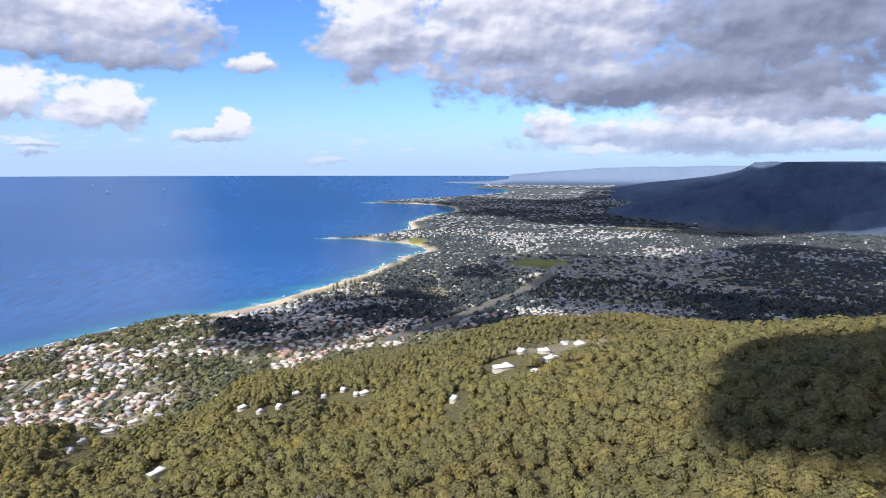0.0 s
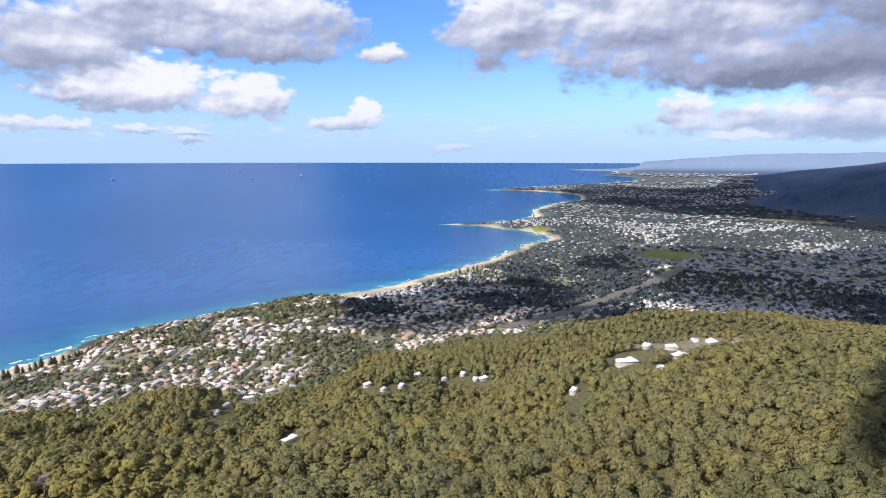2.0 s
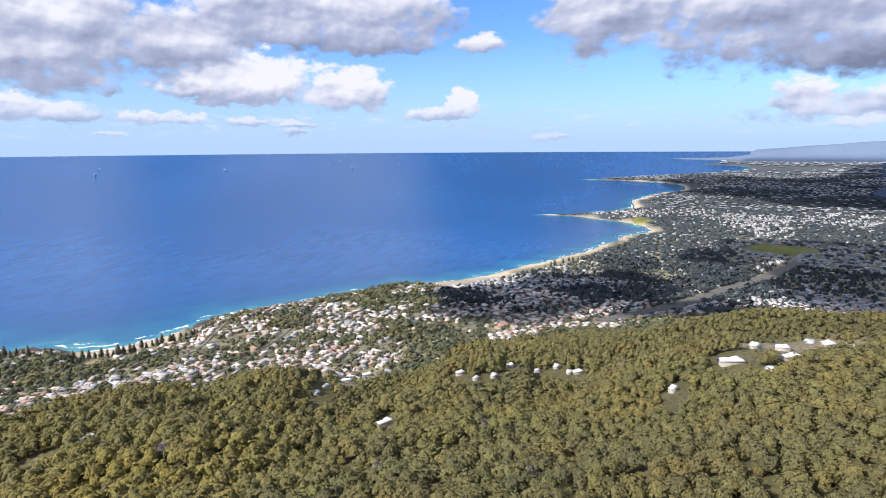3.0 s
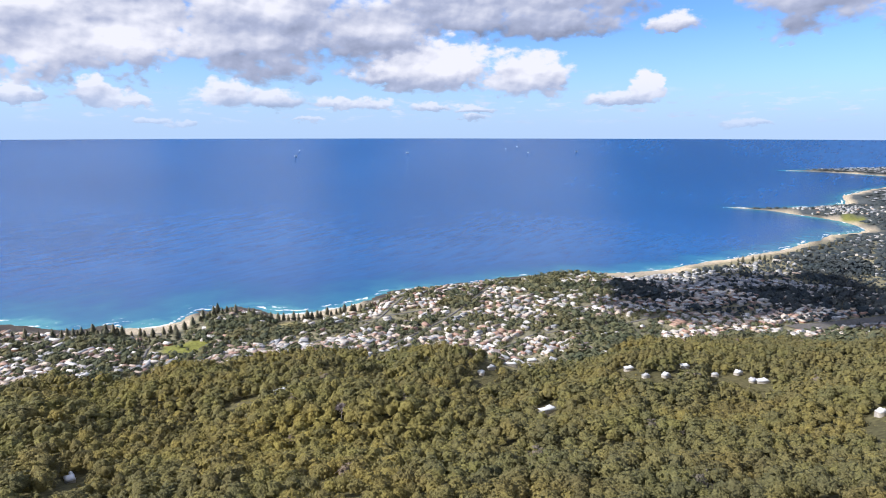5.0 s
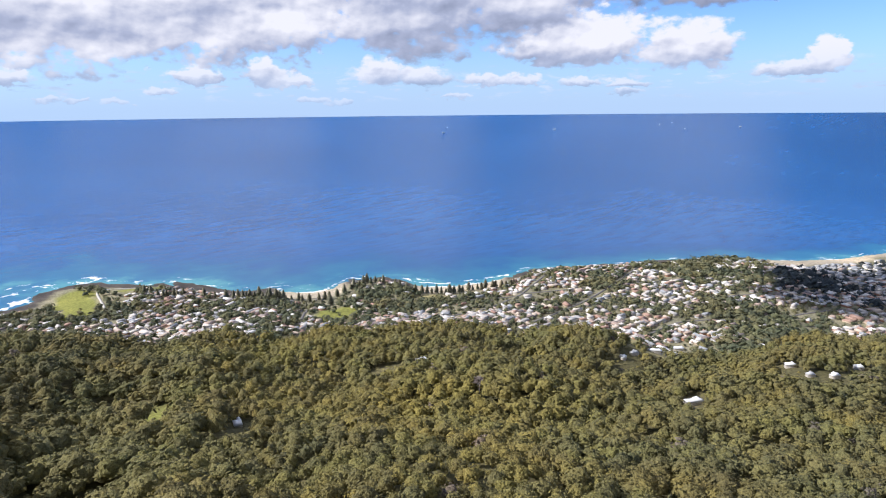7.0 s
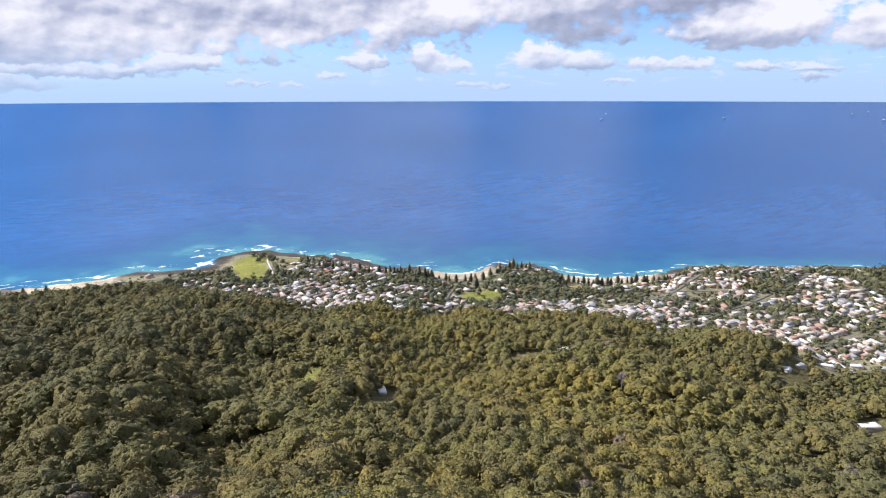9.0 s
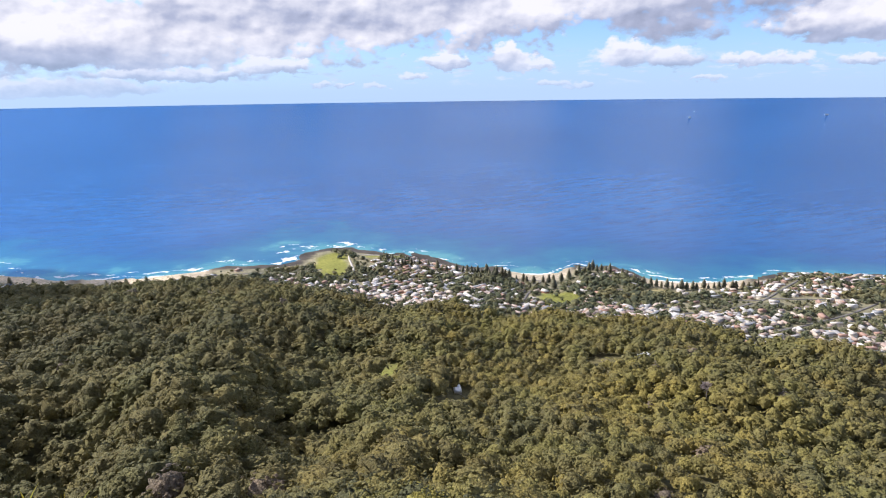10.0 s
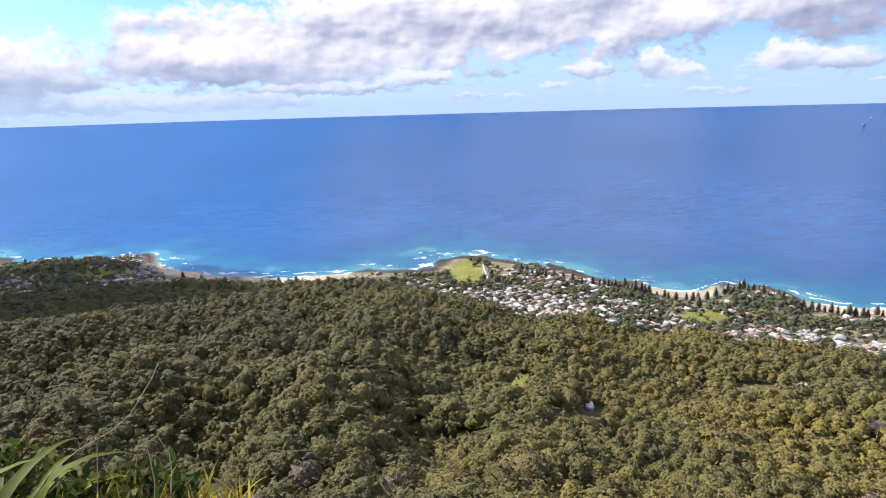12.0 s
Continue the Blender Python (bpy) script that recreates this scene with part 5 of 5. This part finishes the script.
hull_line = [(-95, -13), (70, -15), (88, -8), (98, 0), (88, 8), (70, 15), (-95, 13), (-99, 0)]
ship_parts = [
    ("hull_bottom", prism(hull_line, -3, 5, "hull_bottom", MAT_GREY)), ("hull", prism([(a * 1.01, c * 1.03) for a, c in hull_line], 5, 15, "hull", MAT_WHITE)),
    ("bridge", prism(box_outline(-88, -66, 13), 15, 36, "bridge", MAT_WHITE)), ("funnel", prism(box_outline(-84, -77, 4), 36, 44, "funnel", MAT_WHITE)),
] + [("hatch", prism(box_outline(-55 + 30 * k, -32 + 30 * k, 10), 15, 19, "hatch", MAT_WHITE)) for k in range(4)] + [("crane", prism(box_outline(-44 + 30 * k, -41 + 30 * k, 1.5), 19, 34, "crane", MAT_WHITE)) for k in range(4)]
SHIPS = [(48.3, 11100, 70), (48.0, 14200, 95), (38.5, 12500, 60), (29.8, 15800, 85), (27.8, 12600, 80), (23.6, 13800, 70), (28.8, 17500, 75)]
for sb_, sr_, st_ in SHIPS:
    px, py = polar(sb_, sr_)
    wx, wy, wz, k = (float(q) for q in drawn_in(px, py, 0.0))
    base = new("cargo_ship")
    base.matrix_world = Matrix.LocRotScale((wx, wy, wz), Euler((0, 0, radians(sb_ + st_))), (k * 0.75, k * 0.6, k * 0.3))
    for part_name, me in ship_parts:
        p = new(part_name, me)
        p.parent = base
    tagged(base, "bulk carrier with white bridge anchored far offshore", "ship", "ships at anchor")

# ---- plants on the lip of the lookout ----
def blade_material(name, stops, rough=0.6):
    m, n, l, b = material(name, rough, 0.12)
    c = mix_node(n, l, 0.45, ramp_node(n, l, tint_value(n, l), stops), ramp_node(n, l, noise_node(n, l, 30.0, 5), [(0.3, (0.6, 0.6, 0.5)), (0.7, (1.3, 1.3, 1.2))]), "MULTIPLY")
    l.new(c, b.inputs["Base Color"])
    thin, blend, end = n.new("ShaderNodeBsdfTranslucent"), n.new("ShaderNodeMixShader"), n["Material Output"]
    l.new(c, thin.inputs[0])
    blend.inputs[0].default_value = 0.4
    l.new(b.outputs[0], blend.inputs[1])
    l.new(thin.outputs[0], blend.inputs[2])
    l.new(blend.outputs[0], end.inputs[0])
    return m


MAT_STRAP = blade_material("strap_leaf", [(0.0, (0.070, 0.105, 0.010)), (0.55, (0.19, 0.225, 0.016)), (0.9, (0.38, 0.35, 0.02)), (1.0, (0.52, 0.44, 0.03))])
MAT_GRASS = blade_material("yellow_grass", [(0.0, (0.22, 0.24, 0.03)), (0.5, (0.52, 0.45, 0.05)), (0.85, (0.60, 0.40, 0.10)), (1.0, (0.42, 0.16, 0.07))])
MAT_SHRUB = blade_material("shrub_leaf", [(0.0, (0.035, 0.060, 0.015)), (0.6, (0.065, 0.10, 0.02)), (1.0, (0.17, 0.15, 0.045))])
MAT_DRY = plain("dry_stem", (0.46, 0.38, 0.27), 0.9, 0.2, 20.0, 0.3)


def blade(length, width, lean, droop, steps=9, fold=0.25):
    """A folded leaf that rises, leans out along +x and bends over. Base at the origin."""
    co, fa = [], []
    px, pz, a = 0.0, 0.0, math.pi / 2 - lean
    for k in range(steps + 1):
        t = k / steps
        w = width * 0.5 * min(1, 0.55 + 2.2 * t) * max(0.02, 1 - t ** 3)
        co += [(px, -w, pz + fold * w), (px, 0, pz), (px, w, pz + fold * w)]
        a -= droop / steps * (0.4 + 1.6 * t)
        px, pz = px + math.cos(a) * length / steps, pz + math.sin(a) * length / steps
    for k in range(steps):
        q = 3 * k
        fa += [(q, q + 3, q + 1), (q + 1, q + 3, q + 4), (q + 1, q + 4, q + 2), (q + 2, q + 4, q + 5)]
    return np.array(co), np.array(fa)


def tuft(name, x, y, count, length, width, mat, seed, label, category, spread=0.10, lean=(0.05, 0.8), droop=(0.6, 2.0), part_name="blade"):
    g = np.random.default_rng(seed)
    base = new(name)
    z = float(ground(np.array([x]), np.array([y]))[0][0])
    base.location = (x, y, z - 0.01)
    for k in range(count):
        v, f = blade(length * g.uniform(0.6, 1.1), width * g.uniform(0.7, 1.2), g.uniform(*lean), g.uniform(*droop))
        a = g.uniform(0, 6.28)
        p = new(part_name, mesh_from(part_name, v, f, mat, True, [("tint", "FLOAT", np.zeros(len(v)))]))
        p.parent = base
        p.matrix_basis = Matrix.LocRotScale((g.uniform(-spread, spread), g.uniform(-spread, spread), 0), Euler((0, 0, a)), (1, 1, 1))
    return tagged(base, label, category)


tuft("strap_leaf_plant", -2.40, -1.17, 34, 0.76, 0.068, MAT_STRAP, 61, "green strap-leaved plant on the lookout's edge", "plant", 0.08, (0.0, 0.45), (1.2, 2.9))
tuft("strap_leaf_plant", -2.34, -1.40, 34, 0.82, 0.068, MAT_STRAP, 62, "green strap-leaved plant on the lookout's edge", "plant", 0.10, (0.0, 0.5), (1.2, 2.9))
tuft("grass_tuft", -2.60, -0.72, 110, 0.30, 0.011, MAT_GRASS, 63, "yellow-green grass tuft on the lookout's edge", "grass", 0.14, (0.0, 0.5), (0.2, 1.0))
tuft("grass_tuft", -2.62, -0.92, 80, 0.31, 0.011, MAT_GRASS, 64, "yellow-green grass tuft on the lookout's edge", "grass", 0.12, (0.0, 0.5), (0.2, 1.0))
tuft("grass_tuft", -2.80, -0.56, 70, 0.20, 0.011, MAT_GRASS, 65, "yellow-green grass tuft on the lookout's edge", "grass", 0.14, (0.0, 0.6), (0.2, 1.0))


def shrub(x, y, seed, wide, tall, label):
    g = np.random.default_rng(seed)
    z = float(ground(np.array([x]), np.array([y]))[0][0])
    base = new("low_shrub")
    base.location = (x, y, z - 0.01)
    for k in range(7):
        a, out = g.uniform(0, 6.28), g.uniform(0.2, 0.9) * wide
        v, f = tube([(0, 0, 0), (math.cos(a) * out * 0.5, math.sin(a) * out * 0.5, tall * 0.5), (math.cos(a) * out, math.sin(a) * out, tall * g.uniform(0.7, 0.95))], [0.009, 0.006, 0.003], 5)
        p = new("stem", mesh_from("stem", v, f, MAT_DRY, True))
        p.parent = base
    n = 900
    c = g.normal(size=(n, 3))
    c /= np.linalg.norm(c, axis=1)[:, None]
    c = c * np.array([wide, wide, tall * 0.5]) * g.uniform(0.45, 1.0, n)[:, None] + np.array([0, 0, tall * 0.55])
    c[:, 2] = np.maximum(c[:, 2], 0.03)
    u = g.normal(size=(n, 3))
    u /= np.linalg.norm(u, axis=1)[:, None]
    w = np.cross(u, g.normal(size=(n, 3)))
    w /= np.linalg.norm(w, axis=1)[:, None]
    ln = g.uniform(0.035, 0.085, n)[:, None]
    quad = np.stack([c, c + u * ln * 0.5 + w * ln * 0.22, c + u * ln, c + u * ln * 0.5 - w * ln * 0.22], 1).reshape(-1, 3)
    i = np.arange(n)[:, None] * 4
    p = new("leaves", mesh_from("leaves", quad, np.concatenate([i + np.array([[0, 1, 2]]), i + np.array([[0, 2, 3]])]), MAT_SHRUB, False, [("tint", "FLOAT", np.repeat(g.random(n), 4))]))
    p.parent = base
    return tagged(base, label, "shrub")


shrub(-2.62, -1.06, 71, 0.28, 0.28, "low leafy green shrub on the lookout's edge")
shrub(-2.60, -1.28, 75, 0.26, 0.26, "low leafy green shrub on the lookout's edge")
shrub(-2.36, -0.92, 72, 0.22, 0.26, "low leafy green shrub on the lookout's edge")
shrub(-2.75, -0.85, 74, 0.26, 0.24, "low leafy green shrub on the lookout's edge")
shrub(-2.85, -1.5, 73, 0.32, 0.36, "low leafy green shrub on the lookout's edge")


def dry_stalk(x, y, rise, label):
    z = float(ground(np.array([x]), np.array([y]))[0][0])
    v, f = tube([(q[0], q[1], q[2]) for q in rise], np.linspace(0.0032, 0.0014, len(rise)), 5)
    ob = new("dry_stalk", mesh_from("dry_stalk", v, f, MAT_DRY, True))
    ob.location = (x, y, z - 0.01)
    return tagged(ob, label, "twig")


dry_stalk(-2.46, -1.11, [(0, 0, 0), (0.0, 0.05, 0.36), (-0.01, 0.13, 0.46), (-0.02, 0.22, 0.525), (-0.04, 0.32, 0.57), (-0.05, 0.385, 0.62), (-0.06, 0.42, 0.67), (-0.08, 0.46, 0.73), (-0.09, 0.49, 0.79)], "long bare grey stalk bending over the drop")
dry_stalk(-2.55, -0.9, [(0, 0, 0), (0, 0.02, 0.34), (0.02, 0.05, 0.52)], "short bare grey stalk among the grass")
dry_stalk(-2.6, -0.75, [(0, 0, 0), (-0.01, 0.04, 0.3), (-0.01, 0.03, 0.46)], "short bare grey stalk among the grass")
dry_stalk(-2.62, -0.68, [(0, 0, 0), (0.0, 0.01, 0.2), (0.0, 0.03, 0.33), (0, 0.03, 0.40), (0, 0.0, 0.47)], "short bare grey stalk among the grass")
